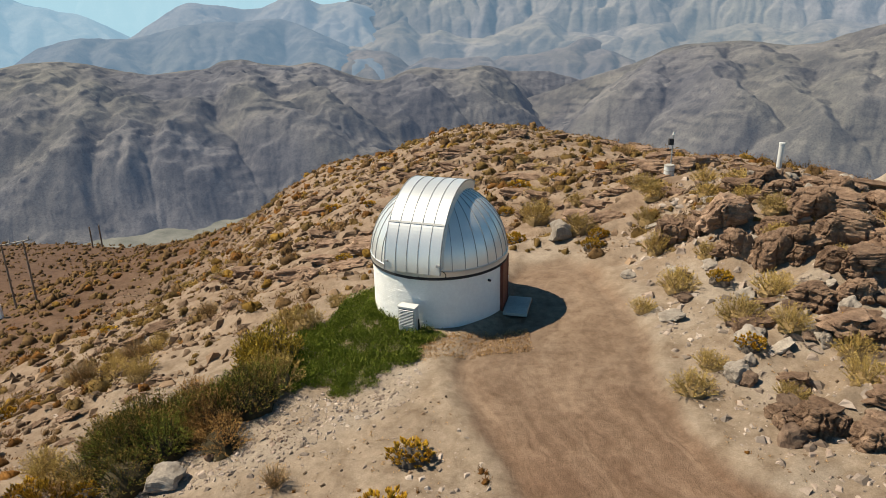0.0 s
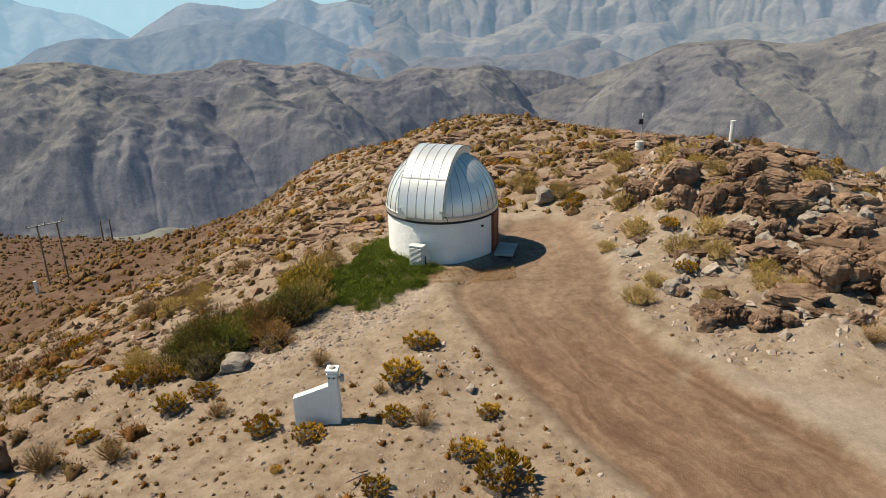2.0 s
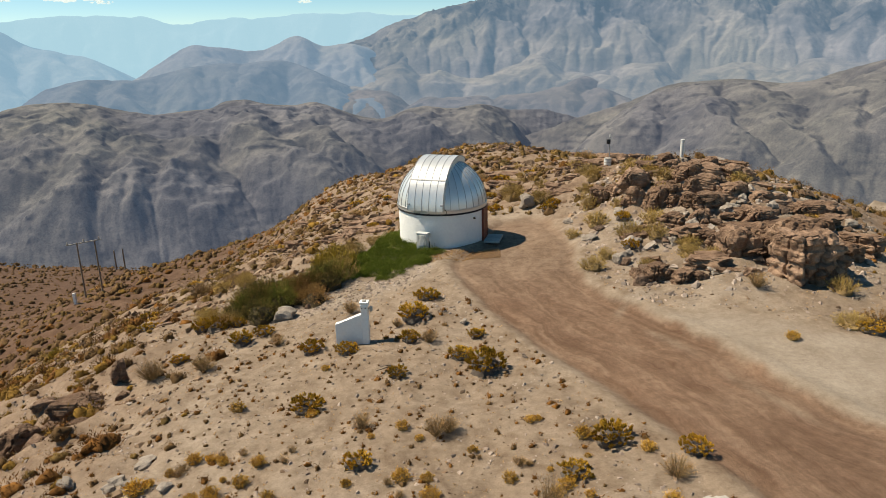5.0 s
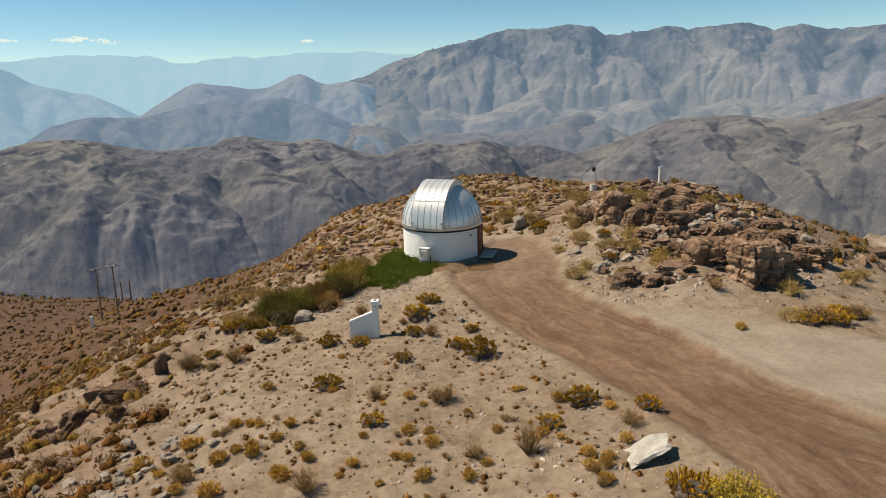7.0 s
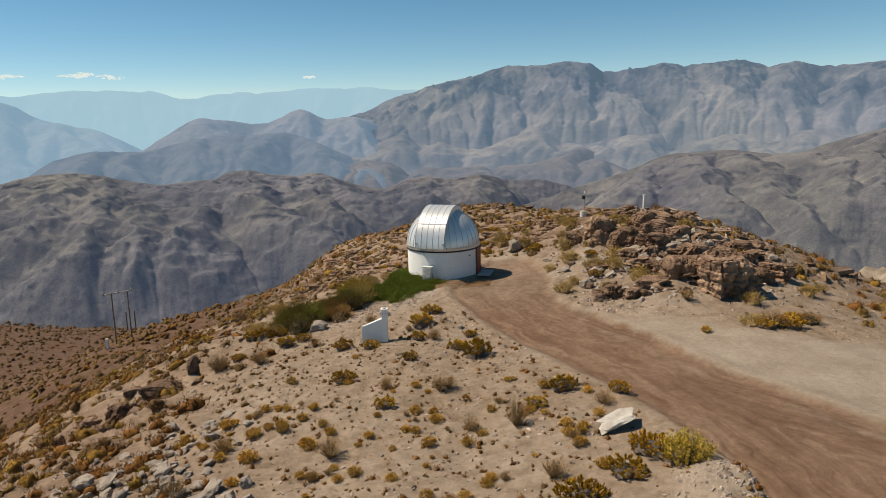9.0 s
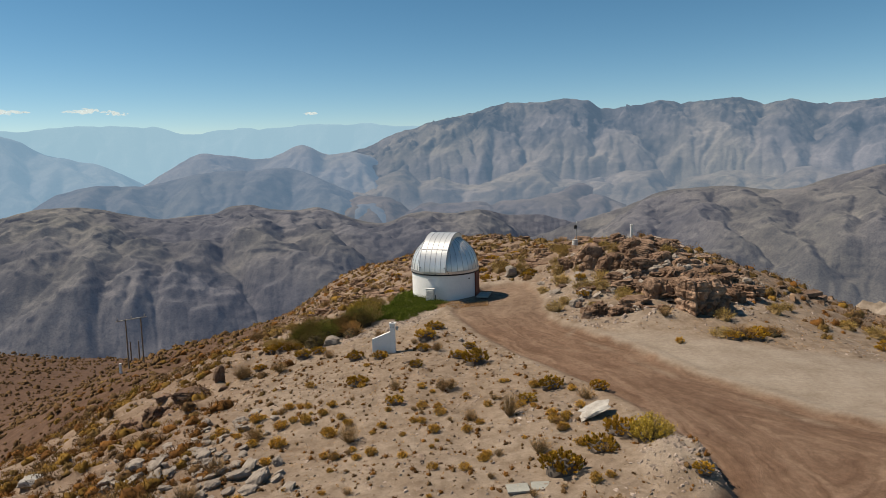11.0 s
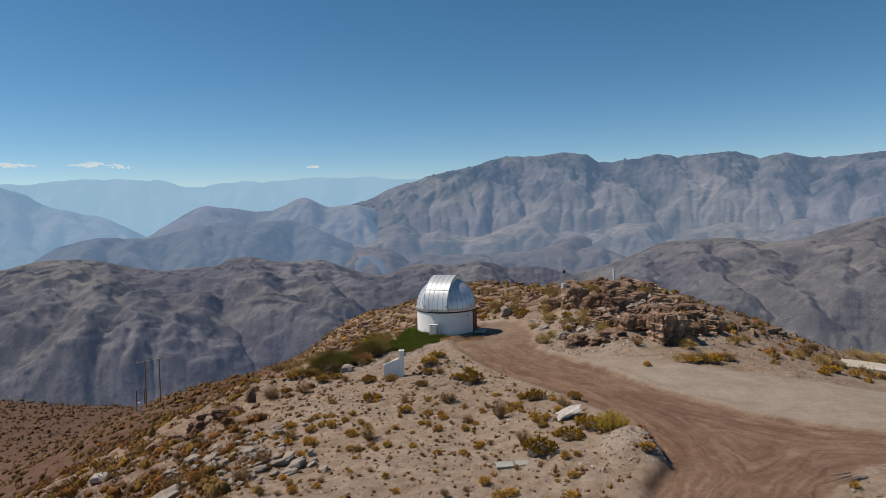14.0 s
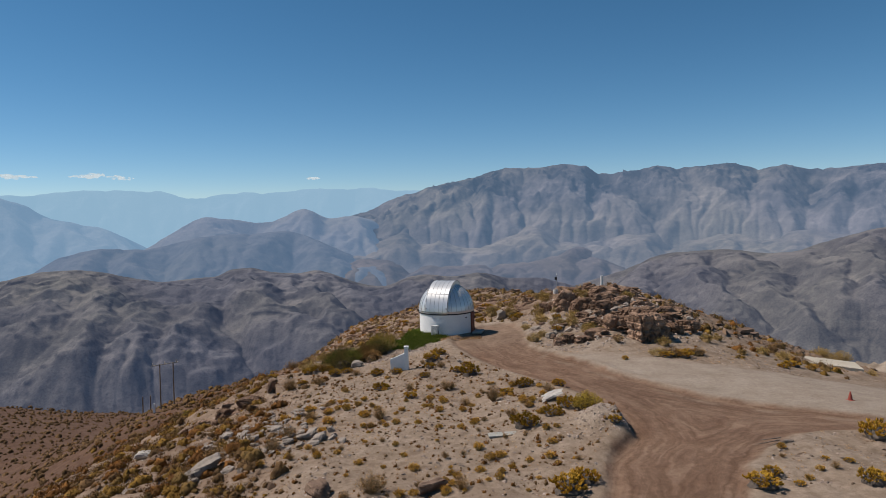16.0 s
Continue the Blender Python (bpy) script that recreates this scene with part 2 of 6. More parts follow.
def make_ground():
    m, n, l, b = material("desert_soil", 0.95, 0, 0.15)
    pos = n.new("ShaderNodeTexCoord").outputs["Object"]

    def attr(name):
        a = n.new("ShaderNodeAttribute")
        a.attribute_name = name
        return a.outputs["Fac"]

    big, mid, fine, grit = tex(n, l, 0.09, 5, 0.6, pos), tex(n, l, 0.7, 6, 0.65, pos), tex(n, l, 5.0, 8, 0.7, pos), tex(n, l, 26.0, 4, 0.7, pos)
    soil = ramp(n, l, mid, [(0.3, (0.232, 0.170, 0.121)), (0.5, (0.302, 0.231, 0.171)), (0.72, (0.385, 0.312, 0.243))])
    soil = mix(n, l, 0.5, soil, ramp(n, l, big, [(0.35, (0.27, 0.196, 0.138)), (0.65, (0.36, 0.284, 0.215))]))
    slope = ramp(n, l, mid, [(0.3, (0.19, 0.126, 0.086)), (0.5, (0.30, 0.214, 0.153)), (0.72, (0.385, 0.295, 0.222))])
    patch = tex(n, l, 1.9, 5, 0.6, pos)
    soil = mix(n, l, 0.8, soil, ramp(n, l, patch, [(0.35, (0.72, 0.68, 0.64)), (0.5, (1.0, 1.0, 1.0)), (0.68, (1.22, 1.24, 1.26))]), "MULTIPLY")
    soil = mix(n, l, attr("flank"), soil, slope)
    soil = mix(n, l, attr("scree"), soil, ramp(n, l, mid, [(0.3, (0.092, 0.049, 0.031)), (0.7, (0.175, 0.105, 0.069))]))
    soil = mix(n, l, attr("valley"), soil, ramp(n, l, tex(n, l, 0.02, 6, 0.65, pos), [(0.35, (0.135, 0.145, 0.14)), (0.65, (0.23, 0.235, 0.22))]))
    pale = ramp(n, l, mid, [(0.3, (0.305, 0.243, 0.187)), (0.7, (0.42, 0.352, 0.284))])
    soil = mix(n, l, attr("pad"), soil, pale)
    along = n.new("ShaderNodeCombineXYZ")
    sway = n.new("ShaderNodeMath")
    sway.operation = "MULTIPLY_ADD"
    l.new(tex(n, l, 0.22, 4, 0.6, pos), sway.inputs[0])
    sway.inputs[1].default_value = 1.5
    l.new(attr("inward"), sway.inputs[2])
    l.new(sway.outputs[0], along.inputs[0])
    warp = n.new("ShaderNodeVectorMath")
    warp.operation = "MULTIPLY_ADD"
    l.new(pos, warp.inputs[0])
    warp.inputs[1].default_value = (0.14, 0.14, 0.0)
    l.new(along.outputs[0], warp.inputs[2])
    tracks = tex(n, l, 1.3, 5, 0.6, warp.outputs[0])
    earth = ramp(n, l, tracks, [(0.34, (0.148, 0.086, 0.056)), (0.5, (0.222, 0.14, 0.095)), (0.66, (0.33, 0.228, 0.162))])
    earth = mix(n, l, 0.5, earth, ramp(n, l, mid, [(0.3, (0.152, 0.087, 0.055)), (0.7, (0.255, 0.166, 0.111))]))
    narrow = n.new("ShaderNodeVectorMath")
    narrow.operation = "MULTIPLY_ADD"
    l.new(along.outputs[0], narrow.inputs[0])
    narrow.inputs[1].default_value = (2.2, 0.0, 0.0)
    l.new(warp.outputs[0], narrow.inputs[2])
    ruts = tex(n, l, 1.9, 5, 0.65, narrow.outputs[0])
    earth = mix(n, l, 0.65, earth, ramp(n, l, ruts, [(0.33, (0.62, 0.54, 0.48)), (0.5, (1.0, 1.0, 1.0)), (0.7, (1.35, 1.35, 1.35))]), "MULTIPLY")
    earth = mix(n, l, 0.4, earth, ramp(n, l, patch, [(0.36, (0.75, 0.72, 0.7)), (0.5, (1.0, 1.0, 1.0)), (0.66, (1.3, 1.32, 1.34))]), "MULTIPLY")
    soil = mix(n, l, attr("road"), soil, earth)
    grain = mix(n, l, 0.5, ramp(n, l, fine, [(0.3, (0.44, 0.42, 0.41)), (0.7, (0.97, 0.97, 0.97))]), ramp(n, l, grit, [(0.3, (0.42, 0.41, 0.39)), (0.62, (0.88, 0.88, 0.88)), (0.8, (1.35, 1.35, 1.35))]))
    l.new(mix(n, l, 0.9, soil, grain, "MULTIPLY"), b.inputs["Base Color"])
    h = n.new("ShaderNodeMath")
    h.operation = "ADD"
    l.new(fine, h.inputs[0])
    l.new(grit, h.inputs[1])
    rut = n.new("ShaderNodeMath")
    rut.operation = "MULTIPLY"
    l.new(ruts, rut.inputs[0])
    l.new(attr("road"), rut.inputs[1])
    deep = n.new("ShaderNodeMath")
    deep.operation = "MULTIPLY_ADD"
    l.new(rut.outputs[0], deep.inputs[0])
    deep.inputs[1].default_value = 1.3
    l.new(h.outputs[0], deep.inputs[2])
    bump(n, l, b, deep.outputs[0], 0.7, 0.05)
    return m


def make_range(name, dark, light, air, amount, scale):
    """Bare mountain rock, paler where loose soil lies; amount: share of painted haze, a glow of colour air."""
    m, n, l, b = material(name, 1.0, 0, 0.0)
    pos = n.new("ShaderNodeTexCoord").outputs["Object"]
    a = n.new("ShaderNodeAttribute")
    a.attribute_name = "bare"
    rock = ramp(n, l, tex(n, l, scale * 2, 8, 0.65, pos, (1, 1, 1.6)), [(0.36, dark), (0.68, tuple(0.5 * u + 0.5 * v for u, v in zip(dark, light)))])
    loose = ramp(n, l, tex(n, l, scale, 8, 0.62, pos, (1, 1, 1.6)), [(0.36, tuple(0.55 * u + 0.45 * v for u, v in zip(dark, light))), (0.66, light)])
    c = mix(n, l, a.outputs["Fac"], loose, rock)
    bands = tex(n, l, scale * 1.6, 6, 0.6, pos, (0.35, 0.35, 6.0))
    c = mix(n, l, 0.18, c, ramp(n, l, bands, [(0.36, (0.62, 0.62, 0.66)), (0.5, (1.0, 1.0, 1.0)), (0.68, (1.25, 1.23, 1.18))]), "MULTIPLY")
    hue = tex(n, l, scale * 0.45, 3, 0.5, pos)
    c = mix(n, l, 0.9, c, ramp(n, l, hue, [(0.4, (0.90, 0.90, 1.0)), (0.5, (1.02, 0.99, 0.98)), (0.6, (1.10, 1.07, 0.95))]), "MULTIPLY")
    fine = tex(n, l, scale * 14, 8, 0.7, pos)
    c = mix(n, l, 0.5, c, ramp(n, l, fine, [(0.3, (0.6, 0.6, 0.62)), (0.7, (1.3, 1.3, 1.26))]), "MULTIPLY")
    dots = tex(n, l, scale * 75, 5, 0.8, pos)
    c = mix(n, l, 0.5, c, ramp(n, l, dots, [(0.38, (0.35, 0.35, 0.38)), (0.52, (1.05, 1.05, 1.05)), (0.7, (1.45, 1.42, 1.36))]), "MULTIPLY")
    l.new(c, b.inputs["Base Color"])
    bump(n, l, b, fine, 0.7, 0.3 / scale / 14)
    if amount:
        # Haze is put into the surface: a bluish emission mixed over the rock.
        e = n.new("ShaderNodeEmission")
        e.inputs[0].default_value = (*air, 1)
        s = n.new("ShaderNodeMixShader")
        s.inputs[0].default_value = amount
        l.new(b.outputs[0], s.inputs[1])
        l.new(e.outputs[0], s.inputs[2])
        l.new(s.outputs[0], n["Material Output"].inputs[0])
    return m


SOIL = make_ground()
METAL = two_scale("galvanised_sheet", (0.80, 0.82, 0.82), (0.90, 0.91, 0.90), 1.2, 18, 0.36, 0.5, 0.02, 0.003, 0.5, objects=0.08, grain=0.12)
SEAM = two_scale("seam_metal", (0.34, 0.35, 0.36), (0.48, 0.49, 0.50), 3, 25, 0.55, 0.3, 0, 0, 0.5)
DARK = two_scale("dark_rubber", (0.03, 0.03, 0.035), (0.05, 0.05, 0.055), 3, 30, 0.8)
WHITE = two_scale("white_painted_masonry", (0.94, 0.94, 0.93), (1.04, 1.04, 1.02), 0.9, 9, 0.7, 0, 0.12, 0.006, grain=0.2)
APPLIANCE = two_scale("white_enamel", (0.72, 0.72, 0.70), (0.80, 0.80, 0.78), 2, 20, 0.4, 0, 0.05, 0.004, grain=0.2)
RUST = two_scale("red_brown_door_paint", (0.20, 0.05, 0.03), (0.27, 0.075, 0.045), 2, 18, 0.6)
CONCRETE = two_scale("pale_concrete", (0.42, 0.40, 0.37), (0.56, 0.54, 0.49), 0.8, 14, 0.9)
MOSSY = two_scale("grey_green_concrete", (0.33, 0.335, 0.30), (0.46, 0.465, 0.42), 0.8, 14, 0.9)
YELLOW_SLAB = two_scale("cream_concrete", (0.50, 0.45, 0.35), (0.66, 0.60, 0.49), 0.3, 8, 0.9)
ROCK = two_scale("red_brown_rock", (0.105, 0.064, 0.046), (0.32, 0.222, 0.16), 0.8, 7, 0.92, 0, 0.9, 0.06, 0.2, objects=0.25)


def make_bedded(name, dark, light):
    """Layered rock: blotches, thin level beds, grain and relief along the beds."""
    m, n, l, b = material(name, 0.93, 0, 0.15)
    pos = n.new("ShaderNodeTexCoord").outputs["Object"]
    c = ramp(n, l, tex(n, l, 1.1, 5, 0.6, pos), [(0.3, dark), (0.7, light)])
    beds = tex(n, l, 2.6, 7, 0.7, pos, (0.9, 0.9, 3.2))
    c = mix(n, l, 0.55, c, ramp(n, l, beds, [(0.34, (0.5, 0.48, 0.47)), (0.5, (1.0, 1.0, 1.0)), (0.68, (1.4, 1.38, 1.34))]), "MULTIPLY")
    fine = tex(n, l, 14, 8, 0.75, pos)
    c = mix(n, l, 0.6, c, ramp(n, l, fine, [(0.3, (0.5, 0.5, 0.5)), (0.7, (1.3, 1.28, 1.25))]), "MULTIPLY")
    c = mix(n, l, 1.0, c, ramp(n, l, n.new("ShaderNodeObjectInfo").outputs["Random"], [(0.0, (0.72, 0.69, 0.67)), (0.7, (1.1, 1.1, 1.1)), (1.0, (1.35, 1.37, 1.4))]), "MULTIPLY")
    l.new(c, b.inputs["Base Color"])
    h = n.new("ShaderNodeMath")
    h.operation = "MULTIPLY_ADD"
    l.new(beds, h.inputs[0])
    h.inputs[1].default_value = 1.3
    l.new(fine, h.inputs[2])
    bump(n, l, b, h.outputs[0], 0.9, 0.07)
    return m


BEDDED = make_bedded("bedded_red_brown_rock", (0.105, 0.062, 0.042), (0.36, 0.243, 0.17))
PALE_ROCK = two_scale("pale_grey_rock", (0.25, 0.205, 0.168), (0.47, 0.415, 0.358), 1.0, 8, 0.9, 0, 0.6, 0.04, 0.2, objects=0.15)
WHITE_ROCK = two_scale("white_weathered_rock", (0.38, 0.35, 0.31), (0.66, 0.63, 0.58), 1.2, 8, 0.9, 0, 0.6, 0.04, 0.2)
STONES = two_scale("scattered_stone", (0.24, 0.17, 0.13), (0.50, 0.42, 0.36), 0.5, 9, 0.92, 0, 0.3, 0.02, 0.2, island=0.45)
DARK_STONES = two_scale("dark_scattered_stone", (0.125, 0.077, 0.05), (0.325, 0.224, 0.148), 0.5, 9, 0.92, 0, 0.4, 0.03, 0.2, island=0.5)
TIMBER = two_scale("weathered_timber", (0.22, 0.17, 0.13), (0.38, 0.30, 0.235), 1, 14, 0.9)
ORANGE = two_scale("orange_plastic", (0.32, 0.06, 0.04), (0.42, 0.09, 0.06), 3, 20, 0.6)
GOLD_LEAF = foliage("golden_succulent_leaves", [(0.0, (0.09, 0.046, 0.011)), (0.3, (0.31, 0.175, 0.022)), (0.75, (0.52, 0.305, 0.034)), (1.0, (0.66, 0.44, 0.07))])
RUST_LEAF = foliage("rusty_leaves", [(0.0, (0.22, 0.11, 0.02)), (0.5, (0.52, 0.29, 0.045)), (1.0, (0.70, 0.46, 0.10))])
DRY_LEAF = foliage("dry_twig_leaves", [(0.0, (0.28, 0.155, 0.075)), (0.5, (0.50, 0.31, 0.15)), (1.0, (0.64, 0.45, 0.23))])
OLIVE_LEAF = foliage("olive_dry_leaves", [(0.0, (0.22, 0.15, 0.052)), (0.5, (0.40, 0.285, 0.098)), (1.0, (0.55, 0.41, 0.16))])
GREEN_LEAF = foliage("green_leaves", [(0.0, (0.06, 0.095, 0.013)), (0.5, (0.145, 0.205, 0.028)), (0.85, (0.235, 0.285, 0.045)), (1.0, (0.37, 0.35, 0.09))])
THICKET_LEAF = foliage("dark_thicket_leaves", [(0.0, (0.06, 0.068, 0.016)), (0.45, (0.14, 0.15, 0.034)), (0.72, (0.25, 0.18, 0.052)), (1.0, (0.42, 0.25, 0.085))])
LIME_LEAF = foliage("yellow_green_leaves", [(0.0, (0.22, 0.16, 0.026)), (0.5, (0.46, 0.33, 0.05)), (1.0, (0.62, 0.46, 0.09))])
PALE_SPUR = two_scale("pale_eroded_rock", (0.20, 0.155, 0.115), (0.48, 0.40, 0.32), 0.08, 0.6, 0.95, 0, 0.5, 0.6)


def make_cloud():
    """Thin vapour: broken up by clear gaps, its sunlit white put in as glow."""
    m, n, l, b = material("thin_cloud", 1.0, 0, 0.0)
    n.remove(b)
    glow, clear, s = n.new("ShaderNodeEmission"), n.new("ShaderNodeBsdfTransparent"), n.new("ShaderNodeMixShader")
    glow.inputs[0].default_value = (0.58, 0.71, 0.76, 1)
    l.new(ramp(n, l, tex(n, l, 0.022, 6, 0.65), [(0.40, (0.04, 0.04, 0.04)), (0.6, (0.75, 0.75, 0.75))]), s.inputs[0])
    l.new(clear.outputs[0], s.inputs[1])
    l.new(glow.outputs[0], s.inputs[2])
    l.new(s.outputs[0], n["Material Output"].inputs[0])
    return m


CLOUD = make_cloud()
TWIG = two_scale("grey_twigs", (0.07, 0.055, 0.045), (0.17, 0.14, 0.115), 6, 40, 0.95)
DARK_TWIG = two_scale("dark_twigs", (0.04, 0.032, 0.016), (0.11, 0.08, 0.038), 6, 40, 0.95)
TAN_TWIG = two_scale("tan_twigs", (0.20, 0.13, 0.06), (0.40, 0.275, 0.125), 6, 40, 0.95)


OLIVE_SCRUB = two_scale("olive_scrub_leaves", (0.085, 0.052, 0.018), (0.27, 0.168, 0.056), 2.2, 16, 0.9, 0, 0.6, 0.03, 0.15, island=0.25)
GOLD_SCRUB = two_scale("golden_scrub_leaves", (0.12, 0.066, 0.014), (0.36, 0.205, 0.042), 2.2, 16, 0.9, 0, 0.6, 0.03, 0.15, island=0.25)
RUST_SCRUB = two_scale("rusty_scrub_leaves", (0.095, 0.042, 0.012), (0.305, 0.135, 0.033), 2.2, 16, 0.9, 0, 0.6, 0.03, 0.15, island=0.25)
BROWN_SCRUB = two_scale("brown_scrub_leaves", (0.085, 0.048, 0.022), (0.25, 0.148, 0.064), 2.2, 16, 0.9, 0, 0.6, 0.03, 0.15, island=0.25)
FRESH_LEAF = foliage("fresh_green_leaves", [(0.0, (0.10, 0.13, 0.022)), (0.5, (0.22, 0.255, 0.042)), (1.0, (0.36, 0.36, 0.08))])
RUSSET_LEAF = foliage("russet_leaves", [(0.0, (0.20, 0.11, 0.04)), (0.5, (0.36, 0.20, 0.075)), (1.0, (0.54, 0.34, 0.13))])


# ---- building blocks ----
def sheet(name, verts, faces, mat, flat=False):
    me = bpy.data.meshes.new(name)
    me.from_pydata(verts if isinstance(verts, list) else verts.tolist(), [], faces if isinstance(faces, list) else faces.tolist())
    me.materials.append(mat)
    if not flat:
        me.polygons.foreach_set("use_smooth", np.ones(len(me.polygons), bool))
    me.update()
    return me


def grid_faces(rows, cols, wrap=False):
    r, c = np.meshgrid(np.arange(rows - 1), np.arange(cols if wrap else cols - 1), indexing="ij")
    a, d = (r * cols + c).ravel(), (r * cols + (c + 1) % cols).ravel()
    return np.stack([a, d, d + cols, a + cols], 1)


def part(name, bm, mat, parent=None, label="", at=None, flat=True):
    me = bpy.data.meshes.new(name)
    bm.normal_update()
    bm.to_mesh(me)
    bm.free()
    me.materials.append(mat)
    if not flat:
        me.polygons.foreach_set("use_smooth", np.ones(len(me.polygons), bool))
    ob = new(name, me)
    if parent:
        ob.parent = parent
    if at is not None:
        ob.matrix_basis = at
    if label:
        ob["label"] = label
    return ob


def piece(name, me, parent, at=None, label=""):
    ob = new(name, me)
    ob.parent = parent
    if at is not None:
        ob.matrix_basis = at
    if label:
        ob["label"] = label
    return ob


def thing(name, at, label, category, group="", kind=""):
    ob = new(name)
    ob.empty_display_size = 0.2
    ob.matrix_basis = at
    return tagged(ob, label, category, group, kind)


def block(sx, sy, sz, at=None, bevel=0.0, bm=None):
    """A box with worn edges, its base centre at the origin."""
    b = bm or bmesh.new()
    made = bmesh.ops.create_cube(b, size=1.0, matrix=(at or Matrix()) @ Matrix.Translation((0, 0, sz / 2)) @ Matrix.Diagonal((sx, sy, sz, 1)))
    if bevel:
        edges = {e for v in made["verts"] for e in v.link_edges}
        bmesh.ops.bevel(b, geom=list(edges), offset=bevel, segments=2, affect="EDGES", profile=0.6)
    return b


def rod(r0, r1, height, sides=12, at=None, bm=None):
    b = bm or bmesh.new()
    bmesh.ops.create_cone(b, cap_ends=True, segments=sides, radius1=r0, radius2=r1, depth=height, matrix=(at or Matrix()) @ Matrix.Translation((0, 0, height / 2)))
    return b


def polar(a, r, z):
    """A place round the dome: a degrees from the side that faces the walk, to the east positive."""
    return Vector((r * math.sin(radians(a)), -r * math.cos(radians(a)), z))


# ---- ground sheet, with the track cut out of the same surface ----
def graded(spans, out_lo, out_hi, growth):
    """Grid lines: spans of (from, to, step), then ever wider steps outward."""
    lines = [spans[0][0]]
    for lo, hi, step in spans:
        lines += list(np.linspace(lo, hi, int(round((hi - lo) / step)) + 1)[1:])
    for sign, limit, s in ((-1, out_lo, spans[0][2]), (1, out_hi, spans[-1][2])):
        reach = lines[0] if sign < 0 else lines[-1]
        while sign * reach < sign * limit:
            s *= growth
            reach += sign * s
            lines = [reach] + lines if sign < 0 else lines + [reach]
    return np.array(lines)


GX = graded([(-48, -20, 0.42), (-20, 24, 0.2), (24, 46, 0.42)], -4700, 4700, 1.1)
GY = graded([(-15, 38, 0.22), (38, 92, 0.45)], -4700, 4700, 1.1)
gx, gy = np.meshgrid(GX, GY)
gz = land(gx, gy)
road_d, pad_d = outline_distance(gx, gy, ROAD), outline_distance(gx, gy, PAD)
wobble = 0.5 * fbm(gx / 1.6, gy / 1.6, 3, 71)
bank = np.abs(outline_distance(gx, gy, [(-8.5, 14.8), (-4.6, 17.6), (-1.3, 18.9), (-2.0, 17.6), (-6.5, 15.0)]))
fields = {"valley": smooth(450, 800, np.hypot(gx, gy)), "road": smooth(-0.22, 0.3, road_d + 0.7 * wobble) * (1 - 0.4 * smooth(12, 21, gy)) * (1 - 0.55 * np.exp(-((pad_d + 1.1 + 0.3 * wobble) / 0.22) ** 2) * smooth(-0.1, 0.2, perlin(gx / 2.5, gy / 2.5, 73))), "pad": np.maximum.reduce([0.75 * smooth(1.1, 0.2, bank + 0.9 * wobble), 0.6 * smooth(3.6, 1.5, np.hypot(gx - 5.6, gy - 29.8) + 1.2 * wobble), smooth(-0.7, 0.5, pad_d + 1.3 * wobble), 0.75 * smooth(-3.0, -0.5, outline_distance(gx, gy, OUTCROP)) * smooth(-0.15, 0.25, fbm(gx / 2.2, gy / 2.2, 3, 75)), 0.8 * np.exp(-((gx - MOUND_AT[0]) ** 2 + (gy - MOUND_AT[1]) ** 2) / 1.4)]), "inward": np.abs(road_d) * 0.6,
          "scree": smooth(-24, -52, gx - 0.25 * np.maximum(0, gy - 16)), "flank": np.clip(smooth(24, 36, gy + 0.5 * np.abs(gx)) + smooth(-7, -14, gx + 0.2 * gy), 0, 1)}
verts = np.stack([gx, gy, gz], -1).reshape(-1, 3)
quads = grid_faces(len(GY), len(GX))
on_road = (road_d.ravel()[quads].mean(1) > 0) & (np.abs(verts[quads[:, 0], 0]) < 40) & (np.abs(verts[quads[:, 0], 1]) < 42)


def surface(name, chosen):
    used, index = np.unique(quads[chosen], return_inverse=True)
    me = sheet(name, verts[used], index.reshape(-1, 4), SOIL)
    for key, values in fields.items():
        me.attributes.new(key, "FLOAT", "POINT").data.foreach_set("value", values.ravel()[used].astype(np.float32))
    return new(name, me)


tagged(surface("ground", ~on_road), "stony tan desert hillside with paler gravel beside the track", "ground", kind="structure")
tagged(surface("road", on_road), "rutted red-brown dirt track curving past the observatory", "road", kind="structure")

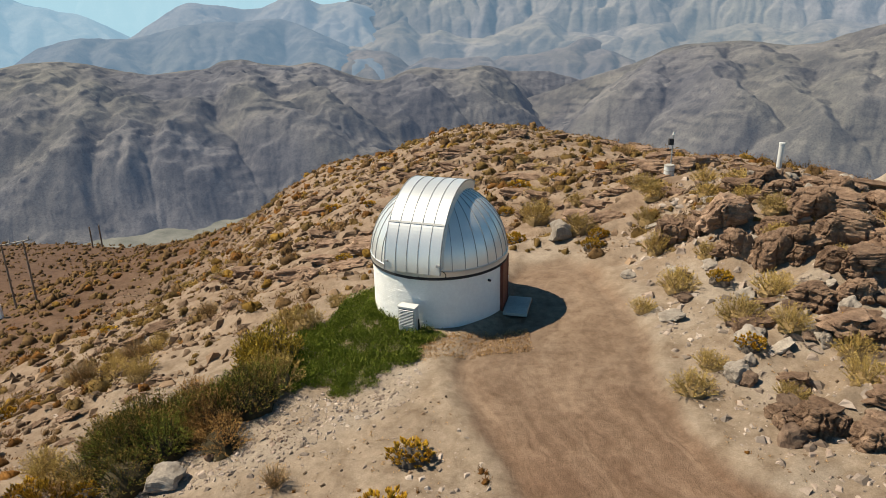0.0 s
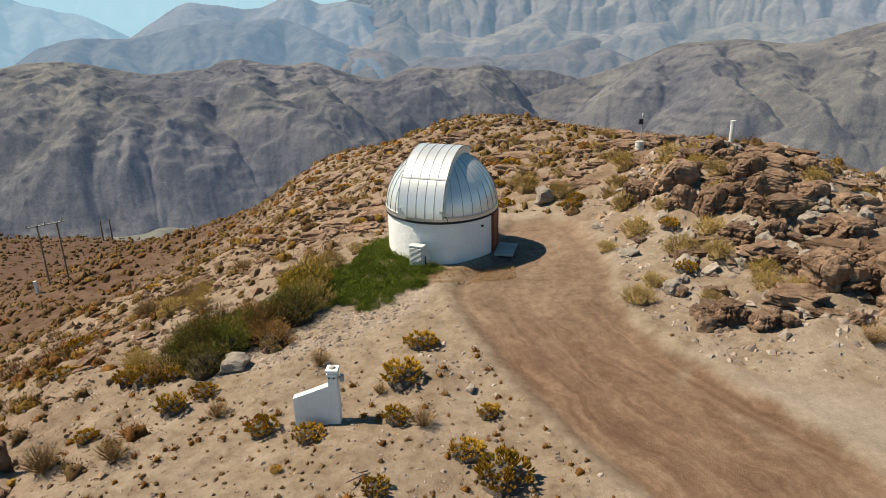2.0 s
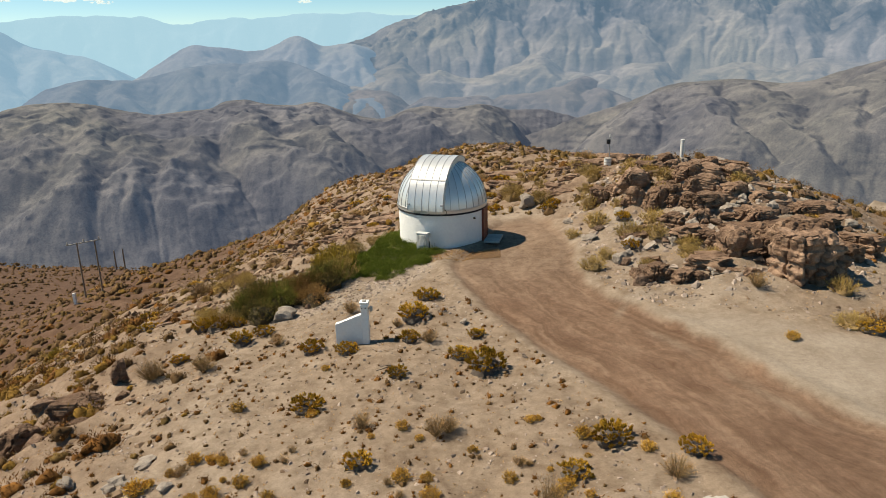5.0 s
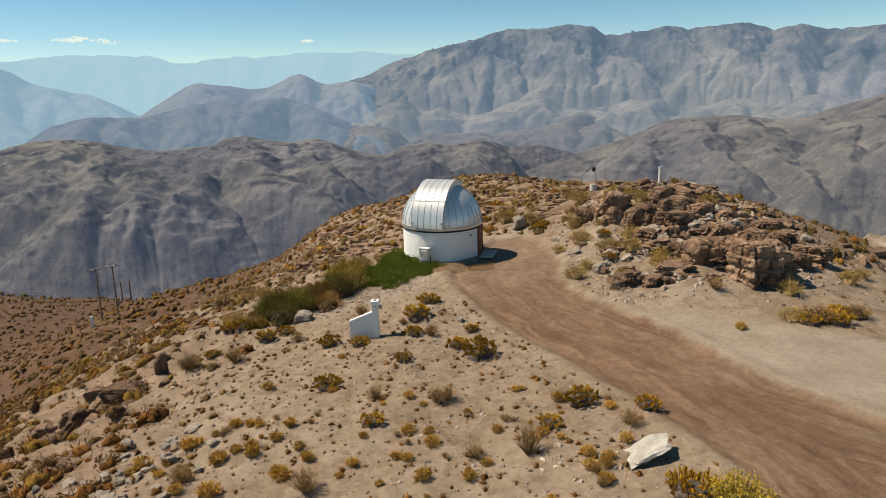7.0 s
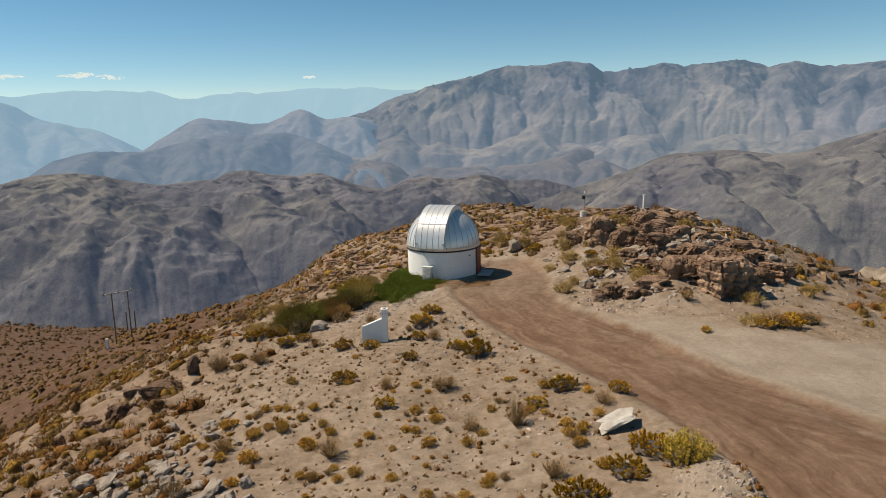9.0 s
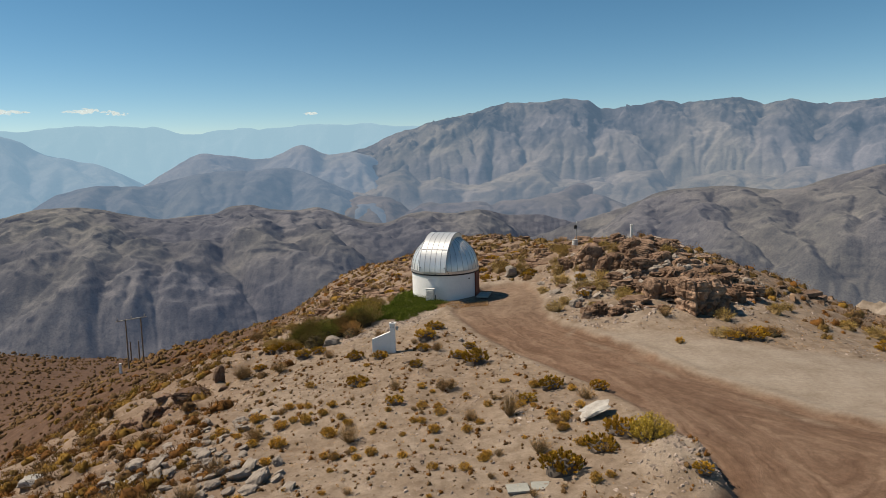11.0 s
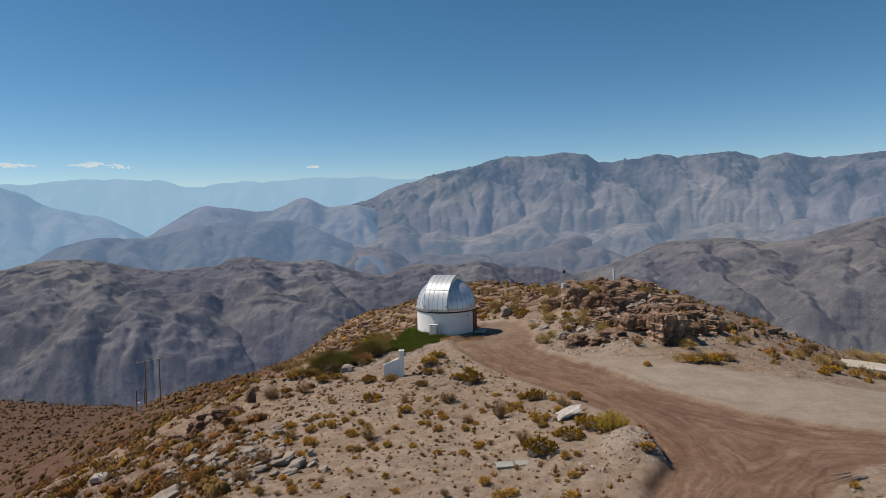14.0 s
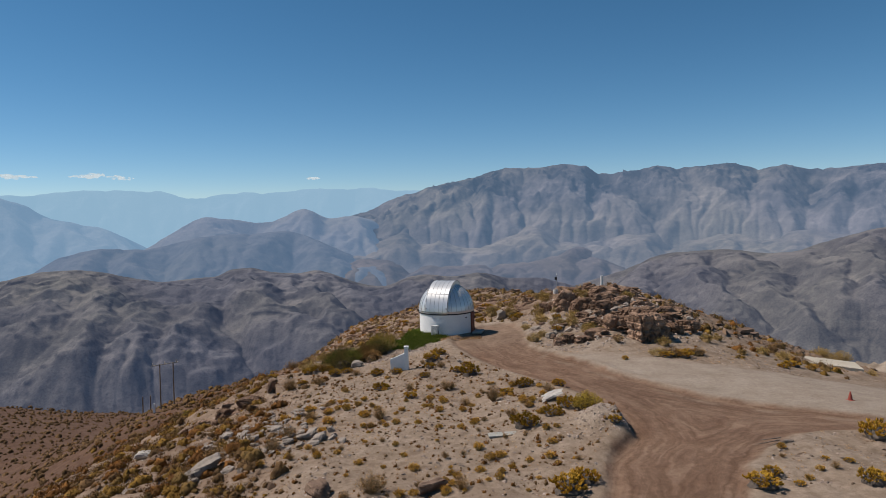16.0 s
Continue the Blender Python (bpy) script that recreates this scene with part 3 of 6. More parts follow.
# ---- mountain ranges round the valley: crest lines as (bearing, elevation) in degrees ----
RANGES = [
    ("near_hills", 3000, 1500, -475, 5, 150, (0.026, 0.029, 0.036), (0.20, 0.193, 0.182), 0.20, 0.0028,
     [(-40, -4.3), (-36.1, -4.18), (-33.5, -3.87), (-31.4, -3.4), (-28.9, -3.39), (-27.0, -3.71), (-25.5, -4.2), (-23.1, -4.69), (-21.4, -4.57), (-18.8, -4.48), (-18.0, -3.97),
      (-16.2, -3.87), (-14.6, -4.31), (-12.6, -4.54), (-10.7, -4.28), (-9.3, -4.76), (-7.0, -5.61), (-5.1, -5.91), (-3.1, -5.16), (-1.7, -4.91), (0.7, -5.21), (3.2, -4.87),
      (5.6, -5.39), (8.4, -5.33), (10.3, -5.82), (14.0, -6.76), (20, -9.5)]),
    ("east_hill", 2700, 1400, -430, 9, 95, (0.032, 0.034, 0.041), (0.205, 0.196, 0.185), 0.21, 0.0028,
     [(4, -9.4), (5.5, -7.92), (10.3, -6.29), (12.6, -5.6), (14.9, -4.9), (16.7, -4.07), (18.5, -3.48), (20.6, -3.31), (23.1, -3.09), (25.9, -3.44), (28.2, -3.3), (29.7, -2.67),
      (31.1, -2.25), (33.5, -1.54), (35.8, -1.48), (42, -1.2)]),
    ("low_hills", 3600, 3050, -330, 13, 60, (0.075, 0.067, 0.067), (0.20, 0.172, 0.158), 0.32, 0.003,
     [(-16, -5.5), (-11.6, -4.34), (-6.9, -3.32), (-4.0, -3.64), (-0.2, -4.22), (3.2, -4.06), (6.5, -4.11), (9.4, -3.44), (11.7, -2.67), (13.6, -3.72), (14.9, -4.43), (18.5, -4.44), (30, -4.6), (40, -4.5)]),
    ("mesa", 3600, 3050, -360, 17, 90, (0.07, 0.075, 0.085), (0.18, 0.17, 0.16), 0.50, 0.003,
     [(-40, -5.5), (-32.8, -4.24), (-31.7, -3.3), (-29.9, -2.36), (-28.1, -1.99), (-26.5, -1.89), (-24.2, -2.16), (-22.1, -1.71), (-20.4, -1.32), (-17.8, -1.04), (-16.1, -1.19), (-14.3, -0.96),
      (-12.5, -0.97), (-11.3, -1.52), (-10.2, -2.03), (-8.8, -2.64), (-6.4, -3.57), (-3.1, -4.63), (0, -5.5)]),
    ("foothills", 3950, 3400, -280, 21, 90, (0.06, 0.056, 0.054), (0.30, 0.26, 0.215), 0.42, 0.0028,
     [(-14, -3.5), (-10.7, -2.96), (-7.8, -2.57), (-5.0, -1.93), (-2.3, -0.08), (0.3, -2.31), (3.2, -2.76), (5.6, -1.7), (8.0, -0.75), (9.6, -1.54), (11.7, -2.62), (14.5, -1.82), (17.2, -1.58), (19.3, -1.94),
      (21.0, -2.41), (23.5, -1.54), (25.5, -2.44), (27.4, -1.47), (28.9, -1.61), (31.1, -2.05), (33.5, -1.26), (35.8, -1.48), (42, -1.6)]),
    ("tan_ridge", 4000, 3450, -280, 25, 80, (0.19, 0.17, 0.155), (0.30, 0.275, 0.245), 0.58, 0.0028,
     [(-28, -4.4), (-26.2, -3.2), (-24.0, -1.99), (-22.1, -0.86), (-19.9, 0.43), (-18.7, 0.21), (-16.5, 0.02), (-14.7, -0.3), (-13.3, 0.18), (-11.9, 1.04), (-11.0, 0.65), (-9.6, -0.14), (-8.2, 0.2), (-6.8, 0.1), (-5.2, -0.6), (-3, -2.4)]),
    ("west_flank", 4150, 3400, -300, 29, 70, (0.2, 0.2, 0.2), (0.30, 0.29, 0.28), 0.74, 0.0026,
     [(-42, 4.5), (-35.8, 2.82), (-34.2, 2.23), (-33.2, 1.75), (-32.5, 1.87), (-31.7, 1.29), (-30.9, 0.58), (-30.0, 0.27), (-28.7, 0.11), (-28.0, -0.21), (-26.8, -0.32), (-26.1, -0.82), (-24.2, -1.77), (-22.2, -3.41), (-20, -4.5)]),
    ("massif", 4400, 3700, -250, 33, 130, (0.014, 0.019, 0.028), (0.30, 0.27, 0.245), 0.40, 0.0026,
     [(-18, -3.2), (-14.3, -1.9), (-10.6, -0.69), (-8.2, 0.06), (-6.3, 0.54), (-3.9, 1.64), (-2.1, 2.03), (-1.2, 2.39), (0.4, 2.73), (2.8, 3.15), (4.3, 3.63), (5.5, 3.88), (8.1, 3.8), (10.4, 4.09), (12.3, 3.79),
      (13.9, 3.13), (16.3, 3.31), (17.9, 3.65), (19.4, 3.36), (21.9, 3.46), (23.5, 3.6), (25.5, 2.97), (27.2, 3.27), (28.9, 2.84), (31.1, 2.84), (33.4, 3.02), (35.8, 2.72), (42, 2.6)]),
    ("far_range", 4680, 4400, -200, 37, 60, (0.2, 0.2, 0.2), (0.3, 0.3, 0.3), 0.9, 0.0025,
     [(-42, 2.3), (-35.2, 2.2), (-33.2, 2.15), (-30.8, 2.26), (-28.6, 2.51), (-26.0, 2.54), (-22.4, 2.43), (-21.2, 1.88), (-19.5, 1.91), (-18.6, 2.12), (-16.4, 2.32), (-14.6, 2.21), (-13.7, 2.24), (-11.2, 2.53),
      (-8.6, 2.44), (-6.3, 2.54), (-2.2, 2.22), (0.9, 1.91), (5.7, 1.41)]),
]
# Haze colours that the ranges themselves give off as emission.
HAZE_GLOW = (0.17, 0.30, 0.48)
NEAR_HAZE_GLOW = (0.125, 0.18, 0.31)


# main spurs below the crests, as (bearing, share of the way from foot to crest)
SPURS = {
    "near_hills": [[(-30.7, 1.0), (-31.9, 0.77), (-33.4, 0.6), (-34.9, 0.45)],
                   [(-28.5, 0.99), (-29.0, 0.75), (-30.6, 0.54), (-31.8, 0.4), (-33.0, 0.34)],
                   [(-25.4, 0.95), (-27.2, 0.53), (-28.5, 0.37), (-30.2, 0.2)],
                   [(-22.3, 0.91), (-22.8, 0.72), (-23.8, 0.44), (-25.4, 0.29), (-27.2, 0.19)],
                   [(-19.5, 1.0), (-19.0, 0.67), (-21.1, 0.46), (-22.1, 0.28), (-21.8, 0.17)],
                   [(-19.0, 0.7), (-17.9, 0.55), (-15.3, 0.41), (-11.9, 0.27), (-9.3, 0.19)],
                   [(-16.8, 1.0), (-16.5, 0.71), (-15.9, 0.52)],
                   [(-13.7, 0.94), (-14.7, 0.68), (-15.6, 0.5)],
                   [(-13.5, 0.83), (-12.9, 0.6), (-10.6, 0.43), (-9.2, 0.34)],
                   [(-10.4, 1.0), (-9.0, 0.78), (-6.7, 0.53)],
                   [(-7.1, 0.9), (-4.7, 0.62)],
                   [(-2.2, 0.96), (-2.5, 0.58)],
                   [(2.2, 0.96), (1.7, 0.62)],
                   [(-25.4, 0.32), (-25.1, 0.25), (-25.6, 0.16)]],
    "east_hill": [[(18.7, 0.97), (16.5, 0.78), (14.7, 0.61)],
                   [(19.6, 0.97), (21.4, 0.59), (23.5, 0.38)],
                   [(23.4, 1.0), (25.9, 0.66), (28.0, 0.4), (28.8, 0.29)],
                   [(27.8, 0.92), (29.8, 0.6), (31.7, 0.37)],
                   [(32.9, 0.94), (32.7, 0.67), (33.8, 0.38)]],
}


def carve(z, wide, deep, rain, steps, talus):
    """Running water cuts gullies down a slope: row 0 is the foot, the last row the crest. wide, deep: metres from column to column and row to row."""
    rows, cols = z.shape
    z = z.copy()
    here = np.arange(rows * cols).reshape(rows, cols)
    ways = [(i, j, math.hypot(i * deep, j * wide)) for i in (-1, 0, 1) for j in (-1, 0, 1) if i or j]
    for _ in range(steps):
        edge = np.pad(z, 1, constant_values=1e9)
        best, to, far = np.zeros_like(z), here.copy(), np.ones_like(z)
        for i, j, d in ways:
            drop = (z - edge[1 + i:1 + i + rows, 1 + j:1 + j + cols]) / d
            better = drop > best
            best, to, far = np.where(better, drop, best), np.where(better, here + i * cols + j, to), np.where(better, d, far)
        to[0], to[-1] = here[0], np.where(best[-1] > 0, to[-1], here[-1])
        order, to = np.argsort(z.ravel(), kind="stable").tolist(), to.ravel().tolist()
        area = [1.0] * (rows * cols)
        for i in reversed(order):
            if to[i] != i:
                area[to[i]] += area[i]
        cut, flat = (rain * np.array(area) ** 0.5 / far.ravel()).tolist(), z.ravel().tolist()
        for i in order:
            if to[i] != i:
                flat[i] = (flat[i] + cut[i] * flat[to[i]]) / (1 + cut[i])
        z = np.array(flat).reshape(rows, cols)
        edge = np.pad(z, 1, mode="edge")
        for cells, span in (((edge[1:-1, 2:], edge[1:-1, :-2]), wide), ((edge[2:, 1:-1], edge[:-2, 1:-1]), deep)):
            for other in cells:
                z = z + 0.2 * np.sign(other - z) * np.maximum(0, np.abs(other - z) - talus * span)
    return z


def mountain_range(name, crest_r, foot_r, foot_z, seed, relief, dark, light, air, grain, crest):
    """Spurs that come down from a given crest line, cut by gullies."""
    near = crest_r < 3100
    az = np.linspace(crest[0][0], crest[-1][0], int((crest[-1][0] - crest[0][0]) / (0.085 if near else 0.1 if name == "massif" else 0.15)))
    soft = 7 if name == "massif" else 17
    el = np.interp(az, [c[0] for c in crest], [c[1] for c in crest])
    el = np.convolve(np.pad(el, soft // 2, mode="edge"), np.hanning(soft + 2)[1:-1] / np.hanning(soft + 2).sum(), mode="valid")
    rows = 190 if near else 110 if name == "massif" else 80
    s = np.linspace(0, 1, rows)
    a, t = np.meshgrid(np.radians(az), s)
    cr = crest_r * (1 + 0.03 * perlin(az / 4.0, az * 0 + seed, seed))
    rough_el = el + (0.05 if near else 0.16 if name == "massif" else 0.1) * fbm(az / 0.9, az * 0 + 3, 5, seed + 2, 0.6)
    top = np.tan(np.radians(rough_el)) * (cr + 39) + EYE
    ends = smooth(0, 2.5, az - az[0]) * smooth(0, 2.5, az[-1] - az)
    top = foot_z + (top - foot_z) * ends
    r = foot_r + (cr - foot_r) * t
    x, y = r * np.sin(a), r * np.cos(a)
    # roof-shaped spurs over the slope
    spurs = SPURS.get(name)
    if spurs is None:
        g = random.Random(seed)
        spurs, at = [], az[0] + 1
        while at < az[-1]:
            peak = max((c for c in crest if abs(c[0] - at) < 1.4), key=lambda c: c[1], default=(at, 0))
            line, way, k = [(peak[0], 1.0)], g.uniform(-1.6, 1.6), 1.0
            while k > 0.1:
                k -= 0.2
                line.append((line[-1][0] + way * 0.5 + g.uniform(-0.5, 0.5), k))
            spurs.append(line)
            for k in (1, 2, 3):
                turn = g.choice((-1, 1))
                spurs.append([line[k], (line[k][0] + turn * g.uniform(0.5, 1.1), line[k][1] - g.uniform(0.15, 0.3)), (line[k][0] + turn * g.uniform(1.0, 2.0), max(0.0, line[k][1] - g.uniform(0.35, 0.6)))])
            at += g.uniform(1.2, 4.5)
    tent = np.full(x.shape, -1e9)
    wx, wy = 60 * fbm(x / 260, y / 260, 5, seed + 5, 0.55), 60 * fbm(x / 260 + 7, y / 260, 5, seed + 6, 0.55)
    for line in spurs:
        pts = [(math.radians(b), foot_r + k * (crest_r - foot_r), k) for b, k in line]
        pts = [(q * math.sin(b), q * math.cos(b), k) for b, q, k in pts]
        for (ax, ay, ak), (bx, by, bk) in zip(pts, pts[1:]):
            dx, dy = bx - ax, by - ay
            f = np.clip(((x + wx - ax) * dx + (y + wy - ay) * dy) / (dx * dx + dy * dy), 0, 1)
            d = np.hypot(x + wx - ax - f * dx, y + wy - ay - f * dy)
            k = ak + (bk - ak) * f
            tent = np.maximum(tent, relief * (0.55 + 0.45 * np.sin(np.pi * np.clip(k, 0, 1))) - 0.72 * (np.sqrt(d * d + 120) - 10))
    tent = np.maximum(tent, -relief * 0.55 + 0.25 * tent)
    rise = t ** 1.15
    if near:
        rise = np.interp(t + 0.05 * fbm(x / 160, y / 160, 3, seed + 12), [0, 0.06, 0.3, 0.55, 0.82, 1.0], [0, 0.01, 0.34, 0.54, 0.84, 1.0])
    z = foot_z + (top - foot_z) * rise
    # spurs stay below the line of sight to the crest
    gap = np.maximum(1.0, EYE + (r + 39) * np.tan(np.radians(el)) - z) * 0.8
    form = np.where(tent > 0, gap * np.tanh(tent / gap), tent * np.clip(gap / 40, 0, 1))
    z = z + ends * np.clip(5 * t, 0, 1) * form
    hold = np.clip(5 * t, 0, 1) * np.clip(gap / 55, 0, 1) * ends
    knobs = 1 - 2.0 * np.abs(perlin((x + wx) / 230, (y + wy) / 230, seed + 4))
    z = z + hold * (0.16 * relief * (knobs - 0.5) + (0.07 if near else 0.11) * relief * fbm(x / 110, y / 110, 5, seed + 14, 0.55) + (0.14 if near else 0.1) * relief * (ridged((x + 0.6 * wx) / 150, (y + 0.6 * wy) / 150, 4, seed + 17, 0.55) - 0.45) + 1.2 * fbm(x / 18, y / 18, 3, seed + 8))
    z = carve(z, math.radians(az[1] - az[0]) * (crest_r + foot_r) / 2, (crest_r - foot_r) / (rows - 1), 0.08 if near or name == "massif" else 0.16, 7, 0.75 if near else 1.0)
    for _ in range(2 if near else 1):
        side = np.pad(z, ((0, 0), (1, 1)), mode="edge")
        z = 0.5 * z + 0.25 * (side[:, 2:] + side[:, :-2])
    # broken ledges of dark rock
    bed = z / 24.0 + 1.1 * fbm(x / 260, y / 260, 3, seed + 21)
    phase = bed - np.floor(bed)
    ledge = smooth(0.05, 0.3, perlin(x / 150, y / 110, seed + 23) + 0.7 * perlin(x / 26, y / 26, seed + 24))
    z = z + (2.6 if near else 1.5) * ledge * (smooth(0.44, 0.56, phase) - phase) * hold
    roof = EYE + (r + 39) * np.tan(np.radians(el)) - 1 - 6 * (1 - t)
    z = np.where((t < 1) & (z > roof), roof - 0.02 * (z - roof), z)
    # how far a place stands out of the slope round it: bare rock on ribs and steep ground, loose soil in the hollows
    dz_t, dz_a = np.gradient(z, (crest_r - foot_r) / (rows - 1), axis=0), np.gradient(z, math.radians(az[1] - az[0]) * crest_r, axis=1)
    steep = np.hypot(dz_t, dz_a)
    bare = 0.55 * smooth(-0.3, 0.3, (steep - np.median(steep)) + 0.6 * fbm(x / 90, y / 90, 4, seed + 31))
    bare = np.clip(bare + (0.9 if near else 0.2) * ledge * np.exp(-((phase - 0.5) / 0.13) ** 2), 0, 1)
    if name == "massif":
        # dark crags stand out of the upper slopes over pale fans of debris
        crag = smooth(0.0, 0.28, fbm(x / 230, y / 300, 4, seed + 43, 0.6) + 0.5 * (t - 0.6)) * smooth(0.25, 0.5, t)
        z = z + hold * (14 + 34 * crag) * smooth(0.3, 0.6, t) * (ridged((x + wx) / 95, (y + wy) / 130, 5, seed + 41, 0.62) - 0.4)
        bare = np.clip(0.3 * bare + 0.5 * smooth(0.35, 0.7, t + 0.3 * fbm(x / 140, y / 140, 4, seed + 33)) + 0.6 * crag, 0, 1)
    back = np.linspace(0.05, 0.6, 10)[:, None]
    span = (cr - foot_r)[None]
    rb = cr[None] + back * span
    x, y = np.concatenate([x, rb * np.sin(a[:1])]), np.concatenate([y, rb * np.cos(a[:1])])
    z = np.concatenate([z, z[-1:] - back * span * 0.6])
    bare = np.concatenate([bare, np.repeat(bare[-1:], 10, 0)])
    # The painted haze is paler where more of it is mixed in.
    haze = (0.295, 0.515, 0.69) if air > 0.8 else (0.222, 0.40, 0.595) if air > 0.6 else HAZE_GLOW if air > 0.3 else NEAR_HAZE_GLOW
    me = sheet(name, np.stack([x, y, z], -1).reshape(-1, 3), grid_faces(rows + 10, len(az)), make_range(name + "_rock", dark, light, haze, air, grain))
    me.attributes.new("bare", "FLOAT", "POINT").data.foreach_set("value", bare.ravel().astype(np.float32))
    return tagged(new("backdrop_" + name, me), "bare grey-brown mountain slopes with gullies, beyond the valley", "mountains", kind="structure")


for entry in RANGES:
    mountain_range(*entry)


def cloud(bearing, elevation, wide, tall, seed):
    """A thin fair-weather cloud far over the ranges."""
    g = random.Random(seed)
    r = 4300
    b = bmesh.new()
    for i in range(26):
        u = g.gauss(0, 0.45)
        at = Matrix.Translation((u * wide / 2, g.uniform(-20, 20), g.uniform(-0.3, 0.5) * tall * max(0.1, 1 - u * u))) @ Matrix.Diagonal((g.uniform(0.03, 0.12) * wide, 20, g.uniform(0.1, 0.34) * tall * max(0.3, 1.1 - abs(u)), 1))
        bmesh.ops.create_icosphere(b, subdivisions=2, radius=1.0, matrix=at)
    for v in b.verts:
        v.co += 0.25 * tall * noise.noise_vector(v.co / tall * 1.3 + Vector((seed, 0, 0)))
    az, el = radians(bearing), radians(elevation)
    m = Matrix.Translation((r * math.sin(az), r * math.cos(az) - 39, EYE + r * math.tan(el))) @ pose(0, 0, 0, 0, 0, -bearing)
    ob = part("backdrop_cloud", b, CLOUD, None, "", m, False)
    tagged(ob, "small thin white cloud low over the far mountains", "cloud", kind="structure")


for entry in ((-32.7, 3.5, 260, 26, 1), (-27.2, 3.55, 230, 34, 2), (-25.2, 3.4, 110, 20, 3), (-10.8, 3.35, 120, 18, 4)):
    cloud(*entry)


def pale_ridge():
    """A light rocky brow on the next spur to the east."""
    az = np.linspace(29.0, 46.0, 90)
    t = np.linspace(0, 1, 60)
    a, u = np.meshgrid(np.radians(az), t)
    top = np.interp(az, [29, 31.5, 33.5, 36, 46], [-16.5, -13.2, -12.3, -11.8, -10.5])
    r = 430 + 90 * u
    x, y = r * np.sin(a), r * np.cos(a)
    crest = 520 * np.tan(np.radians(top)) + EYE
    z = crest - 60 * (1 - u) + 14 * (ridged(x / 38, y / 38, 5, 91) - 0.5)
    me = sheet("pale_ridge", np.stack([x, y, z], -1).reshape(-1, 3), grid_faces(60, 90), PALE_SPUR)
    tagged(new("backdrop_pale_ridge", me), "pale eroded rock brow on the neighbouring spur", "ridge", kind="structure")


pale_ridge()

# ---- the observatory ----
def observatory():
    """Round brick base with a turning sheet-metal dome and a closed shutter."""
    home = thing("observatory", pose(*DOME_AT, 0), "small round white brick observatory with a silver metal dome, shutter closed", "observatory")
    RW, TOP, RD, ZC = 2.55, 1.93, 2.6, 2.12
    # masonry drum with its courses standing out from the joints
    b = bmesh.new()
    courses, count = 26, 64
    for k in range(courses):
        z0, z1 = -0.25 + k * (TOP + 0.25) / courses + 0.006, -0.25 + (k + 1) * (TOP + 0.25) / courses
        for i in range(count):
            a0, a1 = (i + 0.5 * (k % 2) + 0.02) * 360 / count, (i + 0.5 * (k % 2) + 0.98) * 360 / count
            r = RW + random.uniform(-0.003, 0.004)
            o = [b.verts.new(polar(a, r, z)) for z in (z0, z1) for a in (a0, a1)]
            n = [b.verts.new(polar(a, RW - 0.05, z)) for z in (z0, z1) for a in (a0, a1)]
            for f in ((o[0], o[1], o[3], o[2]), (o[2], o[3], n[3], n[2]), (n[0], n[1], o[1], o[0]), (n[0], o[0], o[2], n[2]), (o[1], n[1], n[3], o[3])):
                b.faces.new(f)
    part("brickwork", b, WHITE, home, "white-painted brick courses")
    b = bmesh.new()
    rod(RW - 0.0045, RW - 0.0045, TOP + 0.25, 96, Matrix.Translation((0, 0, -0.25)), b)
    part("drum", b, WHITE, home)
    b = bmesh.new()
    rod(RW + 0.05, RW + 0.04, 0.2, 96, Matrix.Translation((0, 0, -0.22)), b)
    part("footing", b, CONCRETE, home)
    # Dark band for the seal and for the shaded gap between drum and dome.
    b = bmesh.new()
    rod(RW + 0.068, RW + 0.068, 0.13, 96, Matrix.Translation((0, 0, TOP - 0.04)), b)
    part("rubber_seal", b, DARK, home, "black seal band across the dark gap under the dome")
    # dome: ring, sheet gores and standing seams
    ring = [(RD - 0.05, 2.0), (RD + 0.024, 2.0), (RD + 0.026, 2.01), (RD + 0.022, 2.19), (RD + 0.03, 2.195), (RD + 0.03, 2.21), (RD - 0.02, 2.215)]
    v = np.array([[r * math.sin(t), -r * math.cos(t), z] for r, z in ring for t in np.linspace(0, 2 * math.pi, 129)[:-1]])
    piece("dome_ring", sheet("dome_ring", v, grid_faces(len(ring), 128, True), METAL), home)
    gores = 34
    wide = math.pi / gores
    el, az = np.linspace(0, math.radians(88.5), 15), np.linspace(-wide, wide, 4)
    v = np.array([[(RD * math.cos(e)) * math.sin(a), -(RD * math.cos(e)) * math.cos(a), ZC + RD * math.sin(e)] for e in el for a in az])
    gore = sheet("panel", v, grid_faces(15, 4), METAL)
    prof, rows = ((-0.011, 0.0), (-0.008, 0.022), (0.008, 0.022), (0.011, 0.0)), []
    for e in el:
        for w, h in prof:
            q = (RD + h) * math.cos(e)
            rows.append((w, -q, ZC + (RD + h) * math.sin(e)))
    seam = sheet("seam", rows, grid_faces(15, 4), SEAM, True)
    for i in range(gores):
        turn = pose(0, 0, 0, 0, 0, (i + 0.5) * 360 / gores)
        piece("panel", gore, home, turn)
        piece("seam", seam, home, turn @ pose(0, 0, 0, 0, 0, math.degrees(wide)))
    cap = rod(0.16, 0.1, 0.05, 20, Matrix.Translation((0, 0, ZC + RD - 0.02)))
    part("dome_cap", cap, SEAM, home)
    # shutter: a wide curved strip from the ring over the crown, in two sections of five sheets
    yaw, half, strips = pose(0, 0, 0, 0, 0, -20), 1.04, 5
    step = 2 * half / strips

    def curved(u0, u1, r_out, r_in, t0, t1, n):
        b = bmesh.new()
        loops = []
        for t in np.linspace(math.radians(t0), math.radians(t1), n):
            loops.append([b.verts.new((u, -r * math.cos(t), ZC + r * math.sin(t))) for u, r in ((u0, r_in), (u0, r_out), (u1, r_out), (u1, r_in))])
